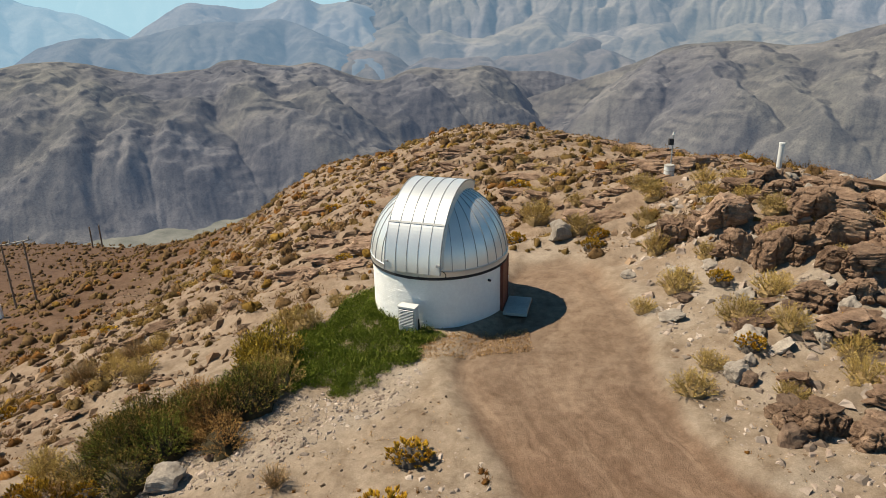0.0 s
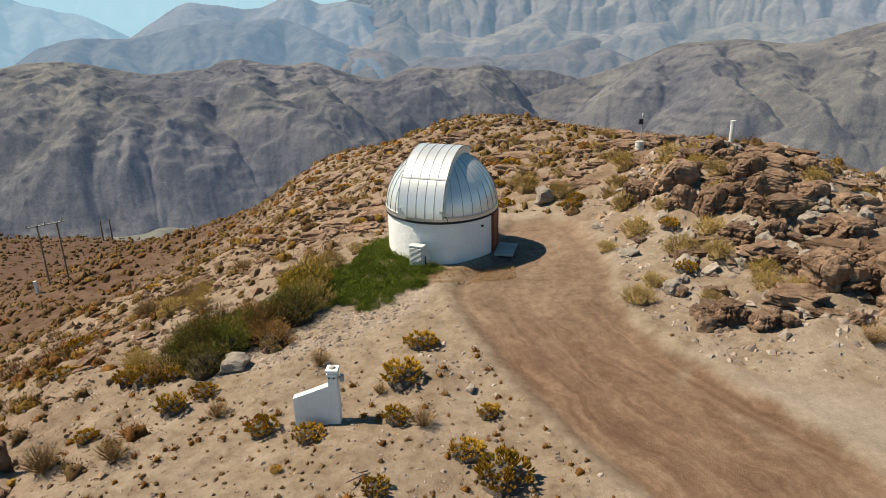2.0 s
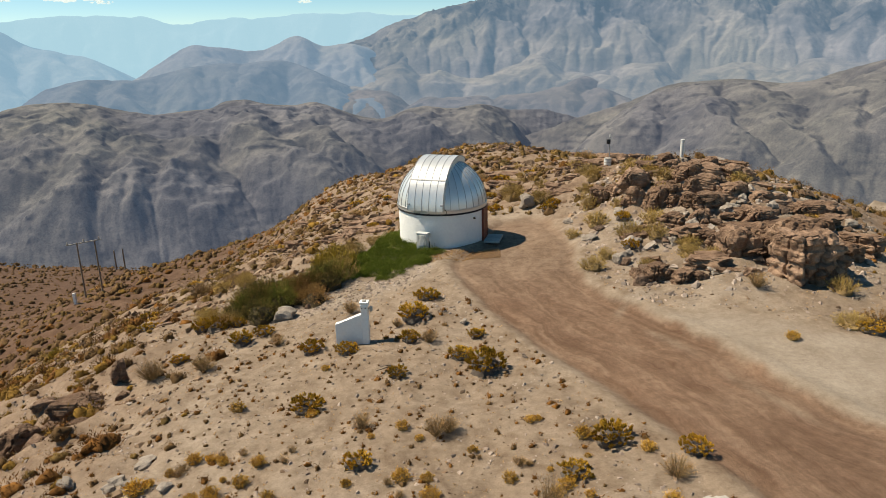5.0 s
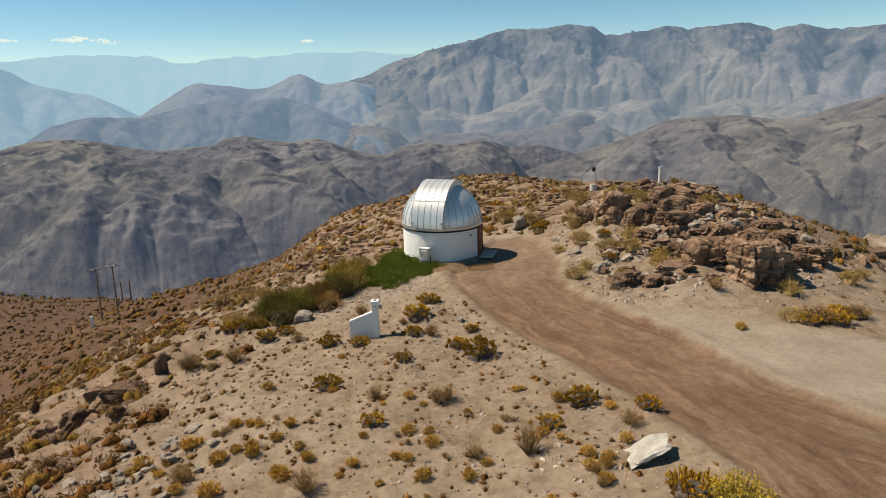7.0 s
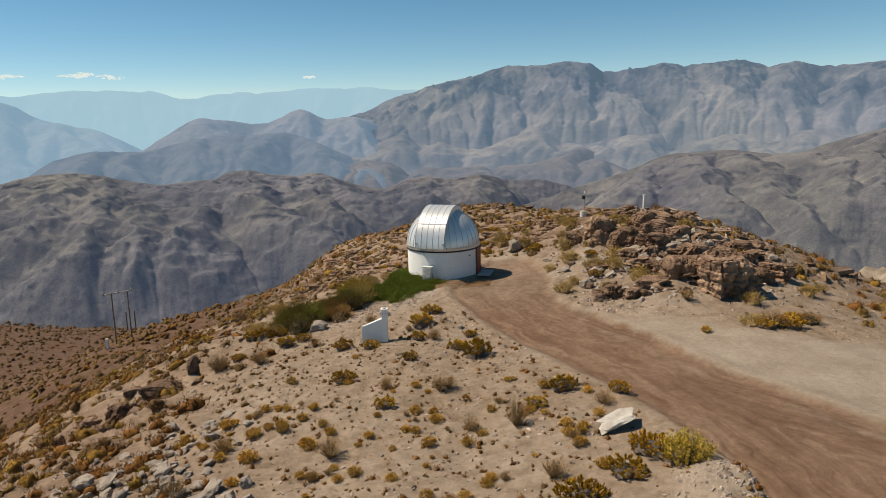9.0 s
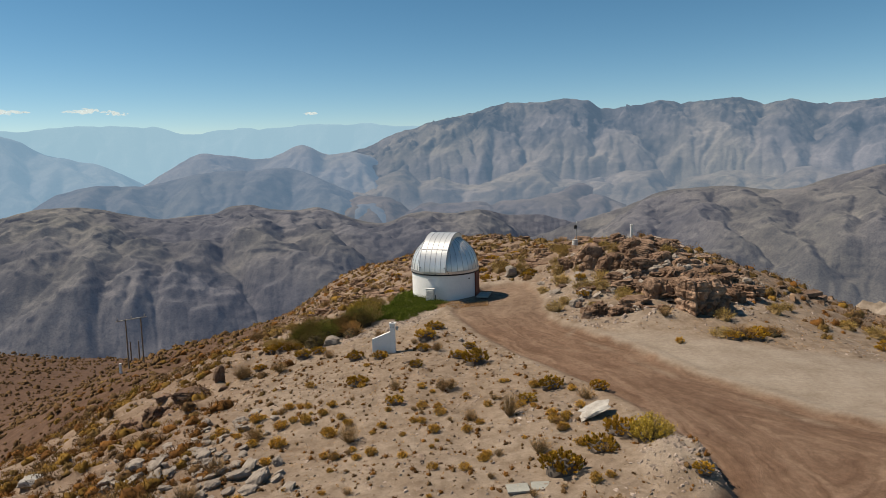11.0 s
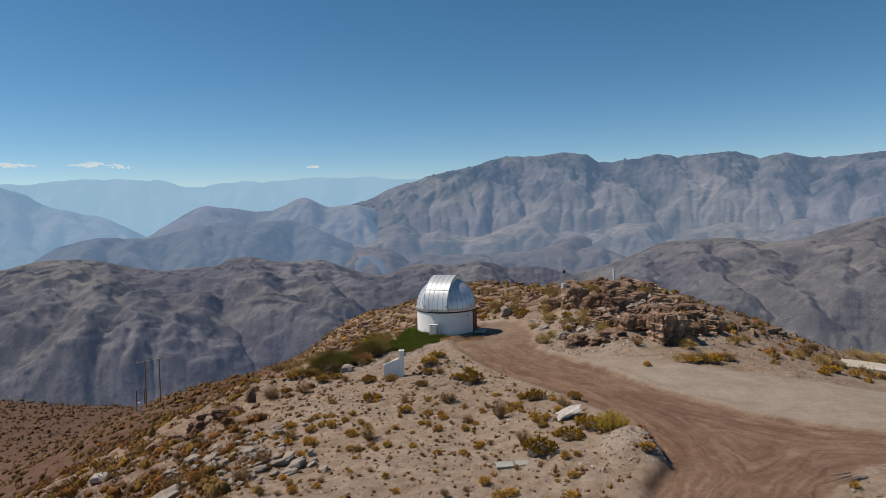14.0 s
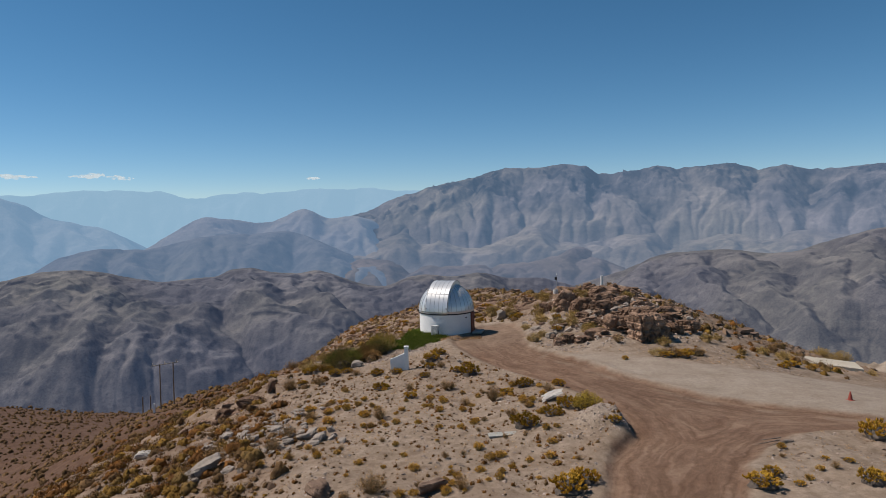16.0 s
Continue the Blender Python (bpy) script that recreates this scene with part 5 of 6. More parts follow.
for x, y, s, q in KNOLL:
    rock(rnd.choice(LEDGES), x, y, (0.9 if y > 28 else 1.15) * s, "layered red-brown rock outcrop on the knoll", "outcrop rocks", sink=0.55 if x > 15 and y > 17 else 0.36, turn=rnd.uniform(-30, 30), tilt=(rnd.uniform(-6, 6), rnd.uniform(-4, 10)), squash=q)
for x, y, s, q in ((16.1, 27.0, 0.75, 1.15), (17.0, 27.2, 0.5, 1.1), (14.1, 27.7, 0.8, 0.6), (11.3, 26.2, 1.0, 1.05), (14.4, 25.8, 1.05, 0.8), (15.3, 23.7, 0.6, 1.2), (14.0, 23.2, 0.55, 1.3), (13.2, 21.2, 0.6, 1.1), (12.8, 23.2, 0.7, 0.9)):
    rock(rnd.choice(LEDGES), x, y, s, "layered red-brown rock outcrop on the knoll", "outcrop rocks", sink=0.15, turn=rnd.uniform(-25, 25), tilt=(rnd.uniform(-5, 5), rnd.uniform(-4, 8)), squash=q)
placed = 0
while placed < 46:
    x, y = rnd.uniform(8, 21), rnd.uniform(13, 32)
    if float(outline_distance(np.array([x]), np.array([y]), OUTCROP)[0]) > 0.3:
        rock(rnd.choice(FLAT), x, y, rnd.uniform(0.35, 0.9), "flat broken ledge of red-brown rock on the knoll", "knoll ledges", sink=0.3, turn=rnd.uniform(-30, 30), tilt=(rnd.uniform(-6, 8), rnd.uniform(-8, 8)), squash=rnd.uniform(0.8, 1.2))
        placed += 1
LOW_LEDGE = [(9.4, 14.7, 0.65), (10.3, 13.9, 0.55), (11.1, 13.7, 0.42), (9.9, 14.5, 0.5), (10.8, 14.3, 0.45), (8.7, 15.2, 0.4), (13.2, 13.4, 0.35), (16.9, 13.6, 0.5)]
for x, y, s in LOW_LEDGE:
    rock(rnd.choice(LEDGES), x, y, s, "layered red-brown rock at the foot of the knoll", "outcrop rocks", sink=0.2, squash=0.9)
for x, y, s, q in ((12.6, 19.1, 0.42, 1.1), (15.4, 22.0, 0.42, 1.0), (14.5, 21.9, 0.4, 1.0), (9.3, 18.5, 0.6, 0.5), (9.6, 19.1, 0.6, 0.5), (9.5, 29.4, 0.38, 0.9), (7.7, 21.0, 0.42, 0.6), (10.3, 21.3, 0.42, 0.8), (11.4, 18.0, 0.35, 0.9), (7.3, 25.2, 0.4, 0.5), (13.0, 18.2, 0.4, 0.7)):
    rock(rnd.choice(PALE), x, y, s, "pale angular block among the outcrops", "pale blocks", sink=0.1, turn=rnd.uniform(10, 50), tilt=(rnd.uniform(-12, 12), rnd.uniform(-20, 5)), squash=q)
for i in range(44):
    x, y = rnd.uniform(8.0, 18.0), rnd.uniform(14, 30)
    if float(outline_distance(np.array([x]), np.array([y]), OUTCROP)[0]) > 0.2:
        rock(rnd.choice(PALE), x, y, rnd.uniform(0.16, 0.4), "pale angular block among the outcrops", "pale blocks", sink=0.0, turn=rnd.uniform(0, 90), tilt=(rnd.uniform(-20, 20), rnd.uniform(-25, 10)), squash=rnd.uniform(0.6, 1.0))
placed = 0
while placed < 90:
    x, y = rnd.uniform(7.5, 27), rnd.uniform(12.5, 34)
    d = float(outline_distance(np.array([x]), np.array([y]), OUTCROP)[0])
    if d < -3.5 or rnd.random() > math.exp(min(d, 0) * 0.6):
        continue
    pale = rnd.random() < 0.4
    rock(rnd.choice(PALE if pale else BROWN), x, y, rnd.uniform(0.14, 0.45), ("pale" if pale else "red-brown") + " loose block among the outcrops", "loose blocks", sink=0.2, tilt=(rnd.uniform(-15, 15), rnd.uniform(-15, 15)))
    placed += 1


def stone_scatter(name, count, box, sizes, mat, label, keep, seed, tall=1.0):
    """Many small angular stones in one mesh."""
    g = np.random.default_rng(seed)
    px, py = g.uniform(box[0], box[1], count), g.uniform(box[2], box[3], count)
    ok = keep(px, py, g)
    px, py = px[ok], py[ok]
    n = len(px)
    size = sizes[0] * (sizes[1] / sizes[0]) ** (g.random(n) ** 2.2)
    pz = land(px, py)
    corner = np.array([(-1, -1, -0.6), (1, -1, -0.6), (1, 1, -0.6), (-1, 1, -0.6), (-0.5, -0.4, 0.7), (0.55, -0.5, 0.3), (0.5, 0.45, 0.62), (-0.4, 0.55, 0.4)])
    c = corner[None] * (1 + g.uniform(-0.5, 0.5, (n, 8, 3))) * size[:, None, None] * np.stack([g.uniform(0.5, 1.0, n), g.uniform(0.4, 0.8, n), tall * g.uniform(0.3, 0.7, n)], 1)[:, None]
    t = g.uniform(0, 2 * math.pi, n)
    cs, sn = np.cos(t)[:, None], np.sin(t)[:, None]
    v = np.stack([c[..., 0] * cs - c[..., 1] * sn + px[:, None], c[..., 0] * sn + c[..., 1] * cs + py[:, None], c[..., 2] + pz[:, None] + 0.15 * size[:, None]], -1).reshape(-1, 3)
    q = np.array([(4, 5, 6, 7), (0, 1, 5, 4), (1, 2, 6, 5), (2, 3, 7, 6), (3, 0, 4, 7)])
    f = (q[None] + (np.arange(n) * 8)[:, None, None]).reshape(-1, 4)
    return tagged(new(name, sheet(name, v, f, mat, True)), label, "stones", kind="stuff")


def off_track(px, py):
    return np.maximum(outline_distance(px, py, ROAD), outline_distance(px, py, PAD)) < -0.4


stone_scatter("gravel", 22000, (-20, 24, -15, 22), (0.02, 0.13), STONES, "small pale and brown stones strewn over the soil", lambda x, y, g: off_track(x, y) & (perlin(x / 3, y / 3, 3) + g.uniform(-0.5, 0.5, len(x)) > -0.1), 5)
stone_scatter("heap_stones", 2600, (5.2, 9.2, -9.2, -4.2), (0.02, 0.11), STONES, "grey and pale stones on the gravel heap beside the track", lambda x, y, g: (outline_distance(x, y, ROAD) < 0.1) & (((x - MOUND_AT[0]) / 1.3) ** 2 + ((y - MOUND_AT[1]) / 1.6) ** 2 < g.uniform(0.3, 1.6, len(x))), 25)
stone_scatter("dark_pebbles", 9000, (-18, 24, -15, 20), (0.025, 0.12), DARK_STONES, "small dark brown stones dotted over the soil", lambda x, y, g: off_track(x, y) & (perlin(x / 2, y / 2, 13) + g.uniform(-0.6, 0.6, len(x)) > 0), 15)
stone_scatter("rubble", 4200, (-9, -1, 14.5, 21), (0.02, 0.12), STONES, "pale broken stone along the edge of the green patch", lambda x, y, g: np.abs(outline_distance(x, y, [(-8.5, 14.8), (-4.6, 17.6), (-1.3, 18.9), (-2.0, 17.6), (-6.5, 15.0)])) < 0.7, 6)
stone_scatter("hill_stones", 42000, (-34, 40, 18, 95), (0.07, 0.42), DARK_STONES, "brown rocks strewn over the hillside", lambda x, y, g: off_track(x, y) & (np.hypot(x + 0.3, y - 24) > 4) & (y + 0.7 * np.abs(x - 3) > 30) & (ridged(x / 7, y / 4, 3, 77) + g.uniform(-0.2, 0.2, len(x)) > 0.46), 7, 1.1)
stone_scatter("flank_stones", 4500, (-42, -8, -14, 30), (0.05, 0.3), DARK_STONES, "brown rocks strewn over the western flank", lambda x, y, g: (x < -9 - 0.1 * y) & (ridged(x / 6, y / 5, 3, 78) + g.uniform(-0.2, 0.2, len(x)) > 0.4), 8, 0.9)
stone_scatter("knoll_stones", 5200, (7, 30, 12, 36), (0.03, 0.3), STONES, "broken stone between the outcrops", lambda x, y, g: off_track(x, y) & (outline_distance(x, y, OUTCROP) > -3.0 + 0 * x), 9)


# ---- shrubs ----
def sprays(g, count, radius, height, thick, lean=0.6, length=(0.35, 0.6), start=0.25, width=1.0, leaf=None):
    """Stems that fan out and up, as thin tapering three-sided spikes; leaf: leaflets on each stem."""
    v, f, lv, lf = [], [], [], []
    for i in range(count):
        a, q = g.uniform(0, 2 * math.pi), math.sqrt(g.uniform(0, 1))
        out = Vector((math.cos(a), math.sin(a), 0))
        tip = out * radius * q * g.uniform(0.85, 1.08) + Vector((0, 0, height * (math.sqrt(max(0, 1 - 0.8 * q * q))) * g.uniform(0.72, 1.08)))
        foot = out * radius * q * start + Vector((0, 0, 0))
        root = foot.lerp(tip, 1 - g.uniform(*length)) if leaf is None else foot
        axis = (tip - root).normalized()
        s = axis.cross(Vector((0, 0, 1)) if abs(axis.z) < 0.9 else Vector((1, 0, 0))).normalized()
        u = axis.cross(s)
        n = len(v)
        w = thick * g.uniform(0.7, 1.3)
        mid = root.lerp(tip, 0.6)
        for c, k in ((root, 0.8), (mid, 1.0)):
            v += [tuple(c + (s * math.cos(t) + u * math.sin(t)) * w * k) for t in (0, 2.1, 4.2)]
        v.append(tuple(tip))
        f += [(n, n + 1, n + 4, n + 3), (n + 1, n + 2, n + 5, n + 4), (n + 2, n, n + 3, n + 5), (n + 3, n + 4, n + 6), (n + 4, n + 5, n + 6), (n + 5, n + 3, n + 6)]
        if leaf:
            per, ll, lw = leaf
            for _ in range(per):
                c = root.lerp(tip, g.uniform(0.45, 1.0)) + Vector((g.gauss(0, 1), g.gauss(0, 1), g.gauss(0, 1))) * w * 2
                d = (axis + Vector((g.gauss(0, 0.6), g.gauss(0, 0.6), g.gauss(0, 0.5)))).normalized() * ll * g.uniform(0.6, 1.3)
                e = d.cross(Vector((g.gauss(0, 1), g.gauss(0, 1), g.gauss(0, 1)))).normalized() * lw
                k = len(lv)
                lv += [tuple(c), tuple(c + d * 0.5 + e), tuple(c + d), tuple(c + d * 0.5 - e)]
                lf.append((k, k + 1, k + 2, k + 3))
    return (v, f), (lv, lf)


def heart(wide, high, g):
    """The dense inside of a shrub: a low uneven dome."""
    v = []
    for up in (-0.1, 0.35, 0.72, 0.95):
        for k in range(11):
            t, w = k * 2 * math.pi / 11, math.sqrt(max(0.0, 1 - up * up)) * wide * g.uniform(0.78, 1.12)
            v.append((w * math.cos(t), w * math.sin(t), up * high * g.uniform(0.9, 1.08)))
    f = [tuple(q) for q in grid_faces(4, 11, True).tolist()] + [(33, 34, 35, 36), (33, 36, 37, 38), (33, 38, 39, 40), (33, 40, 41, 43)]
    return v, f


def with_heart(leaves, wide, high, g):
    v, f = heart(wide, high, g)
    n = len(leaves[0])
    return leaves[0] + v, leaves[1] + [tuple(i + n for i in q) for q in f]


def shrub_meshes(kind, seed):
    """(stems, foliage) meshes of a shrub one metre across."""
    g = random.Random(seed)
    if kind == "gold":
        v, f = [], []
        for k in range(84):
            a, q = g.uniform(0, 2 * math.pi), 0.43 * math.sqrt(g.uniform(0.02, 1))
            top = 0.36 * math.sqrt(1 - 0.85 * (q / 0.45) ** 2) * g.uniform(0.45, 1.1)
            centre = Vector((q * math.cos(a), q * math.sin(a), top))
            spike, _ = sprays(g, 11, g.uniform(0.05, 0.085), g.uniform(0.09, 0.14), 0.0135, length=(0.5, 0.9))
            n = len(v)
            tilt = Vector((centre.x, centre.y, 0)) * 0.5
            v += [tuple(Vector(p) + centre + tilt * p[2] * 3) for p in spike[0]]
            f += [tuple(i + n for i in q2) for q2 in spike[1]]
        wood, _ = sprays(g, 70, 0.46, 0.34, 0.009, start=0.2, leaf=(1, 0.03, 0.004))
        return sheet("woody_base", *with_heart(wood, 0.38, 0.27, g), TWIG, True), sheet("foliage", v, f, GOLD_LEAF, True)
    if kind == "dry":
        wood, leaves = sprays(g, 170, 0.5, 0.62, 0.0045, start=0.15, leaf=(6, 0.05, 0.005))
        return sheet("woody_base", *wood, TAN_TWIG, True), sheet("foliage", *leaves, DRY_LEAF, True)
    if kind == "olive":
        wood, leaves = sprays(g, 140, 0.5, 0.5, 0.003, start=0.3, leaf=(22, 0.04, 0.0055))
        return sheet("woody_base", *with_heart(wood, 0.29, 0.23, g), TAN_TWIG, True), sheet("foliage", *leaves, OLIVE_LEAF, True)
    if kind == "lime":
        wood, leaves = sprays(g, 240, 0.5, 0.62, 0.004, start=0.4, leaf=(17, 0.05, 0.0075))
        return sheet("woody_base", *with_heart(wood, 0.3, 0.29, g), TWIG, True), sheet("foliage", *leaves, LIME_LEAF, True)
    if kind == "thicket":
        wood, leaves = sprays(g, 190, 0.5, 0.55, 0.003, start=0.2, leaf=(20, 0.032, 0.005))
        return sheet("woody_base", *with_heart(wood, 0.36, 0.33, g), DARK_TWIG, True), sheet("foliage", *leaves, THICKET_LEAF, True)
    if kind == "fresh":
        wood, leaves = sprays(g, 190, 0.5, 0.6, 0.003, start=0.2, leaf=(20, 0.032, 0.0045))
        return sheet("woody_base", *with_heart(wood, 0.3, 0.28, g), DARK_TWIG, True), sheet("foliage", *leaves, FRESH_LEAF, True)
    if kind == "russet":
        wood, leaves = sprays(g, 190, 0.5, 0.5, 0.003, start=0.2, leaf=(18, 0.032, 0.005))
        return sheet("woody_base", *with_heart(wood, 0.33, 0.28, g), DARK_TWIG, True), sheet("foliage", *leaves, RUSSET_LEAF, True)
    wood, leaves = sprays(g, 110, 0.5, 0.52, 0.008, start=0.35, leaf=(7, 0.11, 0.014))
    return sheet("woody_base", *with_heart(wood, 0.32, 0.28, g), TAN_TWIG, True), sheet("foliage", *leaves, RUST_LEAF, True)


KINDS = {"gold": ("golden_shrub", "low golden succulent shrub with dark woody base on dry soil", 4), "dry": ("dry_shrub", "dry tan twiggy shrub on stony soil", 4), "olive": ("olive_shrub", "rounded olive-yellow dry shrub among rocks", 4),
         "lime": ("broom_bush", "dense yellow-green bush beside the green patch", 2), "fresh": ("green_broom", "feathery bright green bush in the thicket", 2), "russet": ("russet_bush", "russet-brown drying bush in the thicket", 2), "thicket": ("thicket_bush", "dense dark green and brown bush in the thicket", 3), "rust": ("ochre_tuft", "small rust-orange cushion tuft on bare soil", 4)}
SHRUBS = {}
for key, (nm, lab, how_many) in KINDS.items():
    SHRUBS[key] = []
    for i in range(how_many):
        stems, leaves = shrub_meshes(key, 100 + 13 * i + len(key))
        proto = thing(nm, pose(0, 0, -900), lab, "shrub", nm.replace("_", " ") + "s")
        piece("woody_base", stems, proto)
        piece("foliage", leaves, proto)
        SHRUBS[key].append(proto)
USED = set()


def shrub(key, x, y, wide, tall=1.0, g=random):
    proto = g.choice(SHRUBS[key])
    m = pose(x, y, land_at(x, y) - 0.02 * wide, 0, 0, g.uniform(0, 360))
    if proto.name in USED:
        ob = copy_thing(proto, m)
    else:
        USED.add(proto.name)
        ob = proto
        ob.matrix_basis = m
    ob.scale = (wide, wide * g.uniform(0.85, 1.1), wide * tall * g.uniform(0.9, 1.15))
    return ob


g = random.Random(21)
GOLD = [(-5.0, 5.9, 1.3), (1.2, 7.5, 1.6), (0.3, 8.6, 1.1), (-1.1, 14.6, 1.35), (-1.6, 12.4, 1.45), (4.4, 2.1, 1.35), (6.4, 1.2, 0.9), (3.1, 0.7, 0.95), (-2.8, 2.0, 0.95), (-4.2, 10.0, 1.0), (-5.7, 10.7, 1.1), (-2.0, 7.3, 0.85),
        (-1.7, 10.4, 1.0), (6.1, -3.7, 1.5), (5.0, -4.9, 1.4), (3.4, -6.1, 1.6), (1.0, 10.4, 0.8), (4.2, -13.6, 1.7), (5.0, -12.9, 1.3), (11.4, -14.6, 1.3), (19.2, -9.4, 1.8), (15.4, -14.9, 1.2),
        (7.6, -7.6, 0.75), (-9.2, 12.6, 1.2), (-8.4, 13.4, 1.0), (-11.6, 11.6, 0.9), (6.6, 28.9, 1.2), (3.4, 31.9, 1.3), (9.9, 22.6, 1.0), (9.2, 18.3, 1.0), (12.2, 18.4, 0.8), (7.2, 30.3, 1.1)]
GOLD += [(-10.9, 14.6, 1.4), (-11.8, 15.2, 1.2), (-10.0, 14.8, 0.9)]
for x, y, w in GOLD:
    shrub("gold", x, y, w, 1.0, g)
DRY = [(-7.5, 12.0, 1.0), (-10.1, 10.3, 1.2), (-0.2, 3.4, 0.95), (-0.9, 10.0, 0.9), (-2.9, 4.0, 0.9), (2.9, -4.6, 1.0), (-4.4, -1.5, 1.35), (-4.6, 14.2, 1.0), (-8.6, -0.2, 1.1), (0.0, -12.7, 1.0), (-3.7, -12.4, 1.5), (-9.6, -5.4, 1.2),
       (-12.2, 10.2, 1.5), (-9.3, -3.2, 1.1), (5.6, 0.3, 1.0), (-2.3, 11.9, 0.6), (-12.8, -4.7, 1.4), (12.9, 12.2, 1.1), (0.6, -0.5, 0.9)]
for x, y, w in DRY:
    shrub("dry", x, y, w, 1.0, g)
OLIVE = [(7.0, 16.8, 1.6), (7.9, 17.9, 1.2), (9.4, 16.0, 1.1), (11.4, 16.1, 1.4), (12.4, 15.9, 1.3), (9.6, 20.0, 1.9), (10.7, 18.9, 1.6), (7.0, 22.0, 1.2), (8.5, 22.9, 1.9), (11.2, 21.2, 1.8), (8.9, 26.9, 1.8), (10.5, 32.8, 1.9), (13.8, 30.8, 1.9), (13.3, 26.2, 1.6), (11.8, 17.4, 1.4),
         (16.4, 12.0, 1.4), (16.9, 24.0, 1.5), (4.8, 34.4, 2.3), (6.4, 31.1, 2.0), (10.4, 34.6, 2.0), (13.2, 33.6, 1.6), (19.4, 24.0, 1.2), (12.6, 24.2, 1.3), (10.2, 24.8, 1.2), (13.0, 28.2, 1.4), (9.4, 30.2, 1.5), (14.0, 22.4, 0.9), (12.2, 30.6, 1.3), (36.4, 22.6, 2.3), (35.2, 23.8, 2.2), (26.0, 12.6, 1.6), (24.6, 13.2, 1.2), (34.8, 15.6, 1.4), (38.6, 16.8, 1.8), (20.5, 14.0, 1.3), (22.0, 15.6, 1.2)]
for x, y, w, key in ((15.9, 8.6, 1.9, "russet"), (14.9, 8.7, 1.6, "olive"), (16.6, 8.5, 1.5, "gold"), (15.4, 8.3, 1.2, "gold"), (18.0, 9.2, 1.4, "russet"), (17.4, 9.6, 1.0, "gold")):
    shrub(key, x, y, w, 0.8, g)
for x, y, w, key in ((12.2, -13.7, 0.8, "gold"), (13.4, -14.2, 0.45, "rust"), (14.8, -13.5, 0.6, "dry"), (15.9, -12.6, 0.5, "gold"), (12.8, -14.6, 0.5, "gold"), (14.2, -13.5, 0.4, "rust"), (14.0, -10.8, 0.45, "rust"), (15.0, -12.4, 0.35, "gold"), (13.5, -11.9, 0.4, "dry"), (24.5, 9.6, 1.0, "gold"), (25.6, 10.6, 1.3, "gold"), (27.0, 10.4, 1.0, "rust")):
    shrub(key, x, y, w, 0.9, g)
shrub("lime", 6.9, -4.6, 1.9, 0.95, g)
shrub("dry", 2.2, -0.9, 1.05, 1.75, g)
shrub("dry", -0.6, 3.2, 0.9, 1.2, g)
for x, y, w in OLIVE:
    shrub("olive", x, y, w, 1.0, g)
TUFTS = [(-1.5, 1.2, 0.6), (-0.7, 0.3, 0.6), (-1.8, -0.3, 0.5), (0.4, -1.7, 0.5), (1.4, 0.8, 0.5), (5.1, -0.9, 0.5), (4.4, -1.7, 0.45), (-7.7, 0.7, 0.7), (-6.6, 0.7, 0.6), (-9.1, 1.9, 0.8), (-7.4, -1.1, 0.8), (-5.3, -0.6, 0.7), (-4.7, 5.3, 0.5),
         (12.3, 7.9, 0.6), (-4.8, 8.6, 0.4), (-3.0, 1.1, 0.35), (2.5, 3.6, 0.35), (-7.5, 6.3, 0.65), (-3.5, -0.9, 0.35), (-10.5, 1.3, 0.8), (-2.2, -1.8, 0.35), (2.8, 0.2, 0.55)]
for x, y, w in TUFTS:
    shrub("rust", x, y, w, 1.0, g)
for i in range(150):
    x, y = g.uniform(-10, 5.5), g.uniform(-13.5, 4)
    if float(outline_distance(np.array([x]), np.array([y]), ROAD)[0]) < -0.6:
        shrub(g.choice(["rust", "rust", "rust", "dry"]), x, y, g.uniform(0.22, 0.62), 1.0, g)

# larger bushes standing out on the slopes
done = 0
while done < 46:
    x, y = g.uniform(-26, 14), g.uniform(14, 50)
    if not ((x < -9 - 0.08 * y) or y + 0.7 * abs(x - 2) > 34) or (x > 6 and y < 34):
        continue
    shrub(g.choice(["olive", "olive", "dry", "gold"]), x, y, g.uniform(0.9, 1.9), g.uniform(0.7, 1.0), g)
    done += 1

# thicket and bushes between the green patch and the flank
for i in range(64):
    f = (i + 0.5) / 64
    side = g.gauss(0, 0.75)
    x, y = -6.1 - 4.2 * f + g.gauss(0, 0.25), 18.5 - 2.2 * f + side
    kind = "russet" if side < -0.6 and f < 0.35 else g.choice(["thicket", "thicket", "russet", "fresh", "fresh", "fresh"] if f < 0.5 else ["thicket", "thicket", "thicket", "russet", "fresh", "olive"])
    shrub(kind, x, y, g.uniform(1.2, 2.3), g.uniform(0.8, 1.3), g)
for x, y, w in ((-6.2, 20.7, 2.3), (-6.9, 21.2, 1.8), (-6.4, 19.9, 1.8)):
    shrub("lime", x, y, w, 1.1, g)
shrub("olive", -5.7, 19.0, 2.3, 1.15, g)
for x, y, w in ((-5.6, 23.6, 1.8), (-6.6, 24.4, 1.7), (-4.6, 25.4, 1.2), (-11.4, 15.6, 1.5), (-12.2, 16.6, 1.4), (-10.4, 15.2, 1.2)):
    shrub("olive", x, y, w, 1.0, g)
for key in SHRUBS:
    for proto in SHRUBS[key]:
        if proto.name not in USED:
            shrub(key, -20 - 2 * len(USED) % 7, 20 + len(USED) % 9, 1.2, 1.0, g)


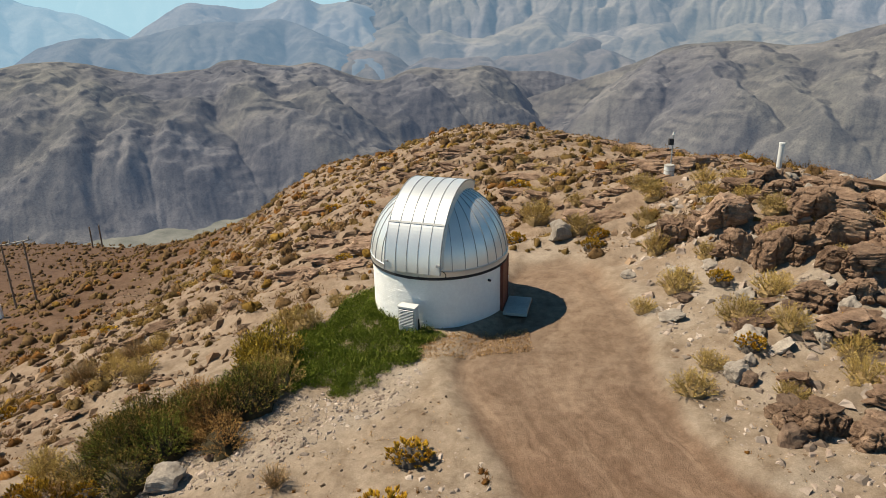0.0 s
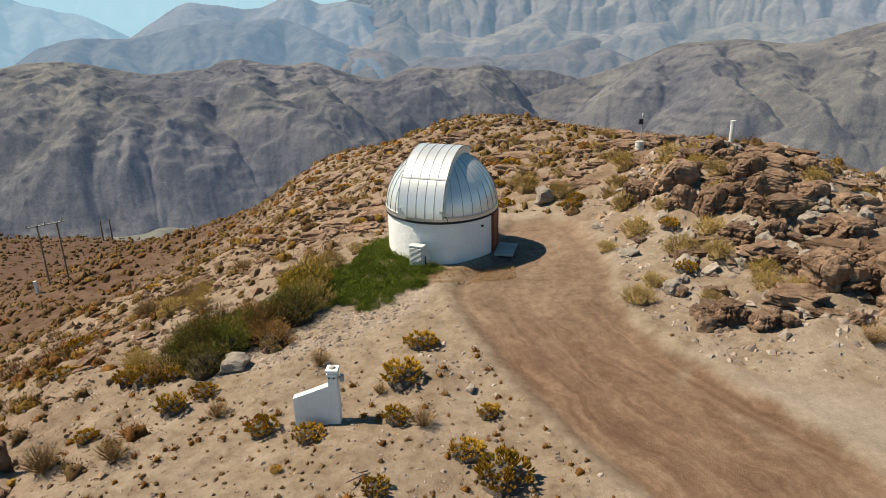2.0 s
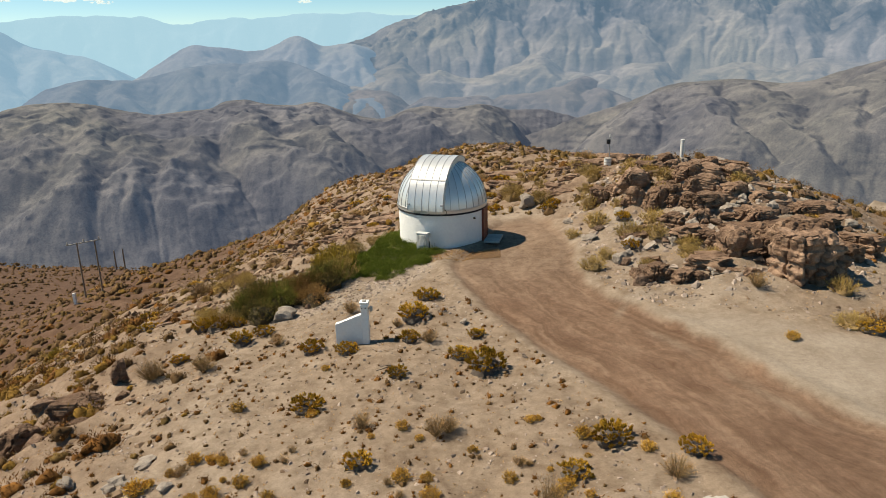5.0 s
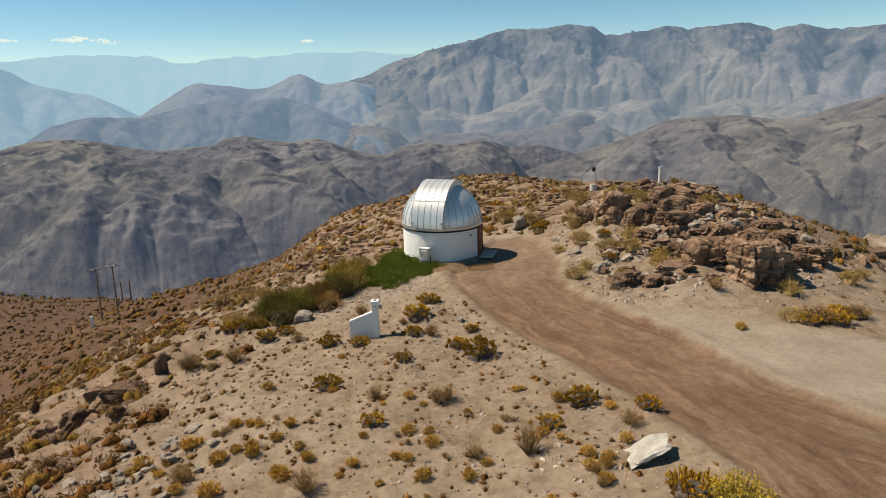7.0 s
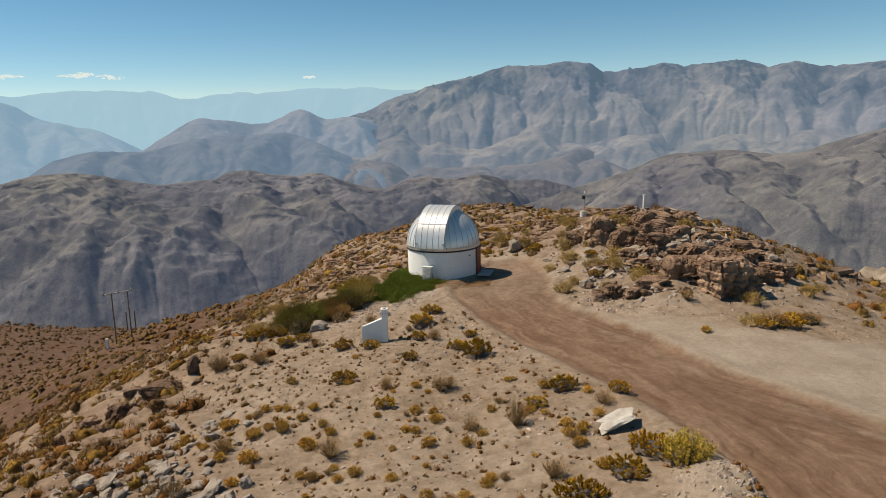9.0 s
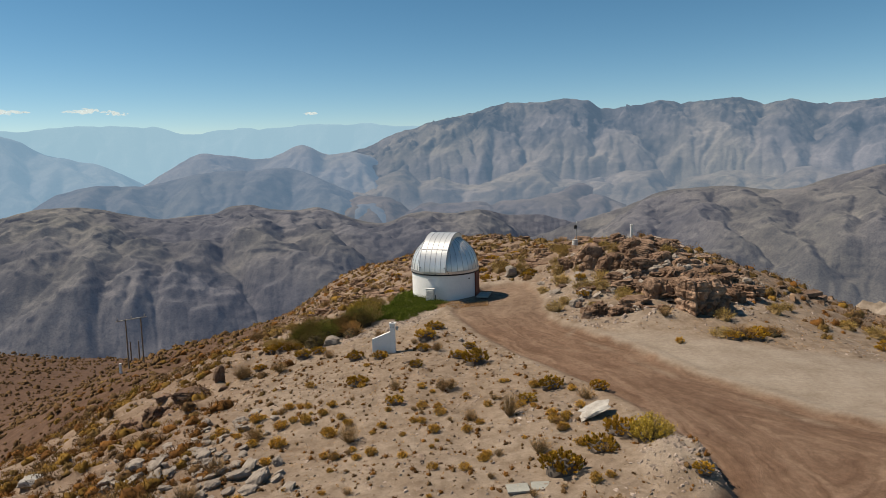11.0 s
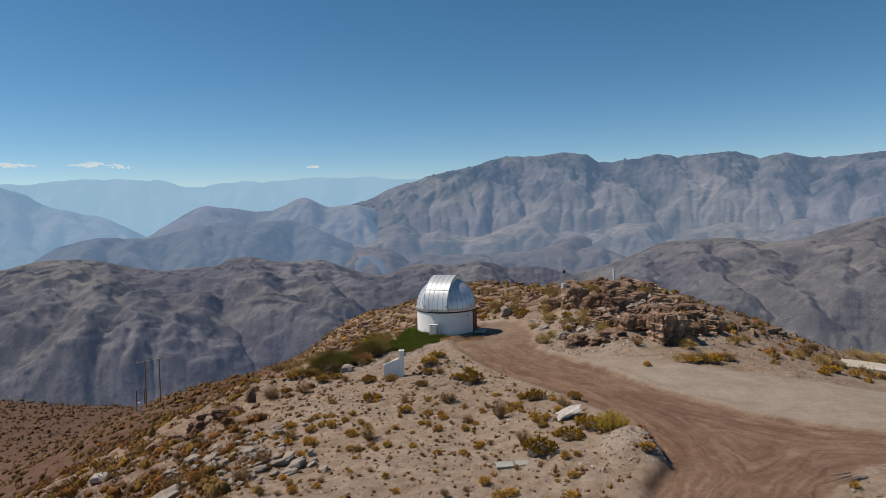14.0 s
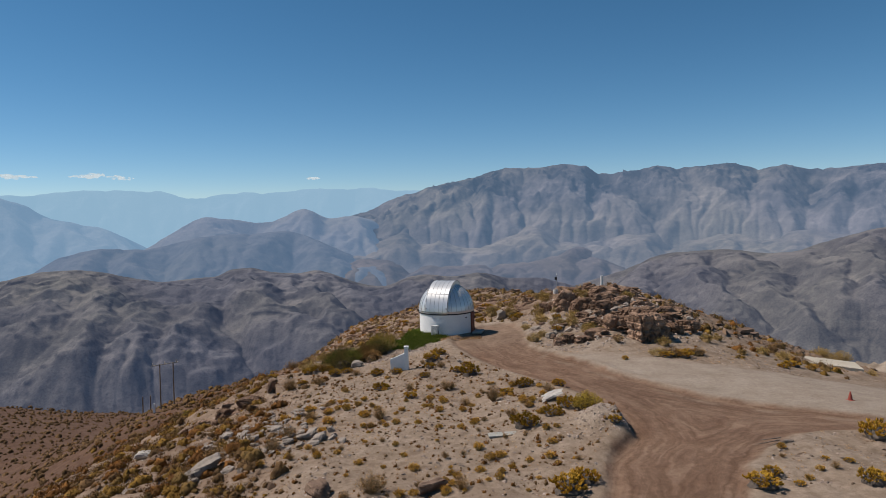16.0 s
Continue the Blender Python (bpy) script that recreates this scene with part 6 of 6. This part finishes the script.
# ---- plants nobody could count ----
def leaf_scatter(name, px, py, size, mat, label, per, seed, flat=0.7, blade=0.16, length=0.2, core=0.0):
    """Low rounded clumps of small leaves, all in one mesh."""
    r = np.random.default_rng(seed)
    n = len(px)
    pz = land(px, py)
    a, up = r.uniform(0, 2 * math.pi, (n, per)), r.uniform(0.0, 1.0, (n, per))
    out, s = np.sqrt(1 - up * up), size[:, None]
    lobes, phase, stretch = r.uniform(0.1, 0.3, (n, 1)), r.uniform(0, 6, (n, 1)), r.uniform(0.75, 1.25, (n, 1))

    def round_shape(a, up, out, grow):
        k = grow * 0.5 * s * (1 + lobes * np.sin(3 * a + phase) + 0.12 * np.sin(7 * a - 2 * phase + 4 * up))
        return np.stack([np.cos(a) * out * k * stretch, np.sin(a) * out * k / stretch, up * k * 1.15 * flat], -1)

    way = np.stack([np.cos(a) * out, np.sin(a) * out, up], -1)
    c = round_shape(a, up, out, r.uniform(0.58 if core else 0.35, 0.98 if core else 1.1, (n, per)))
    d = way * 0.8 + np.array([0, 0, 0.5]) + r.normal(0, 0.45, (n, per, 3))
    d = d / np.linalg.norm(d, axis=-1, keepdims=True) * (length * s)[..., None] * r.uniform(0.6, 1.3, (n, per, 1))
    w = np.cross(d, r.normal(0, 1, (n, per, 3)))
    w = w / np.linalg.norm(w, axis=-1, keepdims=True) * (blade * s)[..., None]
    base = np.stack([px, py, pz], -1)[:, None]
    v = np.stack([c - d * 0.5 + base, c + w + base, c + d * 0.5 + base, c - w + base], 2).reshape(-1, 3)
    f = np.arange(len(v)).reshape(-1, 4)
    if core:
        rings, sides, levels = (4, 9, (-0.15, 0.35, 0.75, 0.97)) if per > 10 else (3, 6, (-0.15, 0.5, 0.95))
        t = np.tile(np.arange(sides) * 2 * math.pi / sides, rings)[None] + 0 * s
        h = np.repeat(np.array(levels), sides)[None] + 0 * s
        body = round_shape(t, h, np.sqrt(np.maximum(0, 1 - h * h)), core * r.uniform(0.78, 1.15, (n, rings * sides))) + base
        k = (rings - 1) * sides
        lid = [[k, k + i, k + i + 1, k + i + 2] for i in range(1, sides - 2, 2)] + ([[k, k + sides - 2, k + sides - 1, k + sides - 1 - sides]] if sides % 2 else [])
        q = np.concatenate([grid_faces(rings, sides, True), lid])
        f = np.concatenate([f, (q[None] + (np.arange(n) * rings * sides)[:, None, None]).reshape(-1, 4) + len(v)])
        v = np.concatenate([v, body.reshape(-1, 3)])
    return tagged(new(name, sheet(name, v, f, mat, False)), label, "plants", kind="stuff")


def spread(count, box, keep, seed, sizes):
    r = np.random.default_rng(seed)
    px, py = r.uniform(box[0], box[1], count), r.uniform(box[2], box[3], count)
    ok = keep(px, py, r)
    return px[ok], py[ok], sizes[0] * (sizes[1] / sizes[0]) ** (r.random(ok.sum()) ** 1.4)


LAWN = [(-2.2, 25.6), (-4.4, 24.3), (-5.9, 23.9), (-6.0, 21.6), (-5.4, 19.4), (-4.7, 18.5), (-3.5, 18.2), (-2.5, 18.5), (-1.4, 19.4), (-0.4, 20.9), (-0.6, 21.7), (-2.0, 22.4)]


def hillside(x, y):
    return off_track(x, y) & (np.hypot(x + 0.3, y - 24.2) > 4.2) & (outline_distance(x, y, LAWN) < -0.3) & ((y + 0.7 * np.abs(x - 2) > 31) | (x < -8.5 - 0.08 * y) | ((x > 18.5) & (y > 8) & (perlin(x * 1.7, y * 1.7, 9) > 0.12)))


for nm, mat, count, seed, lab in (("olive_scrub", OLIVE_SCRUB, 1.2, 31, "olive-tan dry scrub covering the hillside"), ("golden_scrub", GOLD_SCRUB, 1.0, 32, "golden low scrub covering the hillside"),
                                  ("rusty_scrub", RUST_SCRUB, 1.6, 33, "rust-orange low scrub covering the hillside"), ("brown_scrub", BROWN_SCRUB, 0.9, 34, "brown dry scrub covering the hillside")):
    for where, box, amount, per in (("near_", (-30, 30, -14, 44), 1000, 130), ("far_", (-50, 44, 40, 100), 2000, 18)):
        px, py, sz = spread(int(amount * count), box, lambda x, y, r: hillside(x, y) & (perlin(x / 5, y / 5, seed) + r.uniform(-0.5, 0.5, len(x)) > np.where((x < -9) & (y > 2) & (y < 30), 0.12, -0.08)) & (r.uniform(0, 1, len(x)) < np.where((y > 20) & (seed in (32, 33)), 0.3, 1.0)), seed + (180 if where == "near_" else 18), (0.35, 1.7))
        leaf_scatter(where + nm, px, py, sz, mat, lab, per, seed, 0.78, 0.0125 if per > 50 else 0.028, 0.095 if per > 50 else 0.18, 0.56 if per > 50 else 0.62)
for nm, mat, seed, lab in (("rusty_flank_scrub", RUST_SCRUB, 51, "rust-brown scrub crowding the western flank"), ("golden_flank_scrub", GOLD_SCRUB, 52, "golden scrub crowding the western flank"), ("brown_flank_scrub", BROWN_SCRUB, 53, "dry brown scrub crowding the western flank")):
    px, py, sz = spread(1000, (-36, -9, -16, 26), lambda x, y, r: hillside(x, y) & (x < -10.5 - 0.12 * y) & (perlin(x / 4, y / 4, seed) + r.uniform(-0.4, 0.4, len(x)) > -0.05) & (r.uniform(0, 1, len(x)) < np.where(y > 4, 0.6, 1.0)), seed, (0.4, 1.7))
    leaf_scatter(nm, px, py, sz, mat, lab, 140, seed, 0.75, 0.013, 0.11, 0.54)
px, py, sz = spread(7000, (-170, -32, 25, 195), lambda x, y, r: x < 100, 35, (0.4, 1.6))
leaf_scatter("far_scrub", px, py, sz, BROWN_SCRUB, "dark low scrub dotted over the western slope", 5, 35, 0.85, 0.08, 0.3, 0.85)
px, py, sz = spread(11500, (-6.5, 0.2, 17.8, 26), lambda x, y, r: (outline_distance(x, y, LAWN) + 0.75 * fbm(x / 0.9, y / 0.9, 3, 4) > 0.05) & (np.hypot(x + 0.33, y - 24.2) > 2.6), 36, (0.2, 0.42))
sz = sz * np.clip(1.1 + 1.1 * fbm(px / 0.9, py / 0.9, 3, 44), 0.8, 1.9)
leaf_scatter("green_groundcover", px, py, sz, GREEN_LEAF, "lush green ground cover watered beside the observatory", 32, 36, 1.05, 0.032, 0.19)
px, py, sz = spread(1500, (-1.0, 2.8, 18.6, 21.6), lambda x, y, r: (np.abs(y - 20.3 - 0.15 * x) < 0.85) & (np.hypot(x - DOME_AT[0], y - DOME_AT[1]) > 2.75), 37, (0.08, 0.26))
leaf_scatter("dry_weeds", px, py, sz, DRY_LEAF, "thin dry weeds at the foot of the wall", 12, 37, 0.8, 0.04, 0.4)
px, py, sz = spread(2000, (-32, 34, 25, 66), lambda x, y, r: hillside(x, y) & (perlin(x / 4, y / 4, 61) + r.uniform(-0.5, 0.5, len(x)) > -0.05), 61, (0.3, 1.15))
leaf_scatter("tan_scrub", px, py, sz, OLIVE_SCRUB, "tan dry tufts dotted between the stones of the hillside", 60, 61, 0.8, 0.012, 0.13, 0.5)
px, py, sz = spread(3600, (-16, 24, -14, 18), lambda x, y, r: off_track(x, y) & (np.hypot(x + 0.3, y - 24) > 4), 38, (0.08, 0.22))
leaf_scatter("small_tufts", px, py, sz, DRY_LEAF, "tiny dry tufts dotted over the soil", 12, 38, 0.8, 0.05, 0.4)
px, py, sz = spread(800, (-13, 8, -14, 14), lambda x, y, r: off_track(x, y), 39, (0.15, 0.42))
leaf_scatter("rust_tufts", px, py, sz, RUST_SCRUB, "tiny rust-brown tufts dotted over the soil", 24, 39, 0.9, 0.035, 0.22, 0.5)
px, py, sz = spread(520, (-13, 8, -14, 13), lambda x, y, r: off_track(x, y), 40, (0.12, 0.34))
leaf_scatter("brown_tufts", px, py, sz, BROWN_SCRUB, "tiny dark brown tufts dotted over the soil", 24, 40, 0.9, 0.035, 0.22, 0.6)
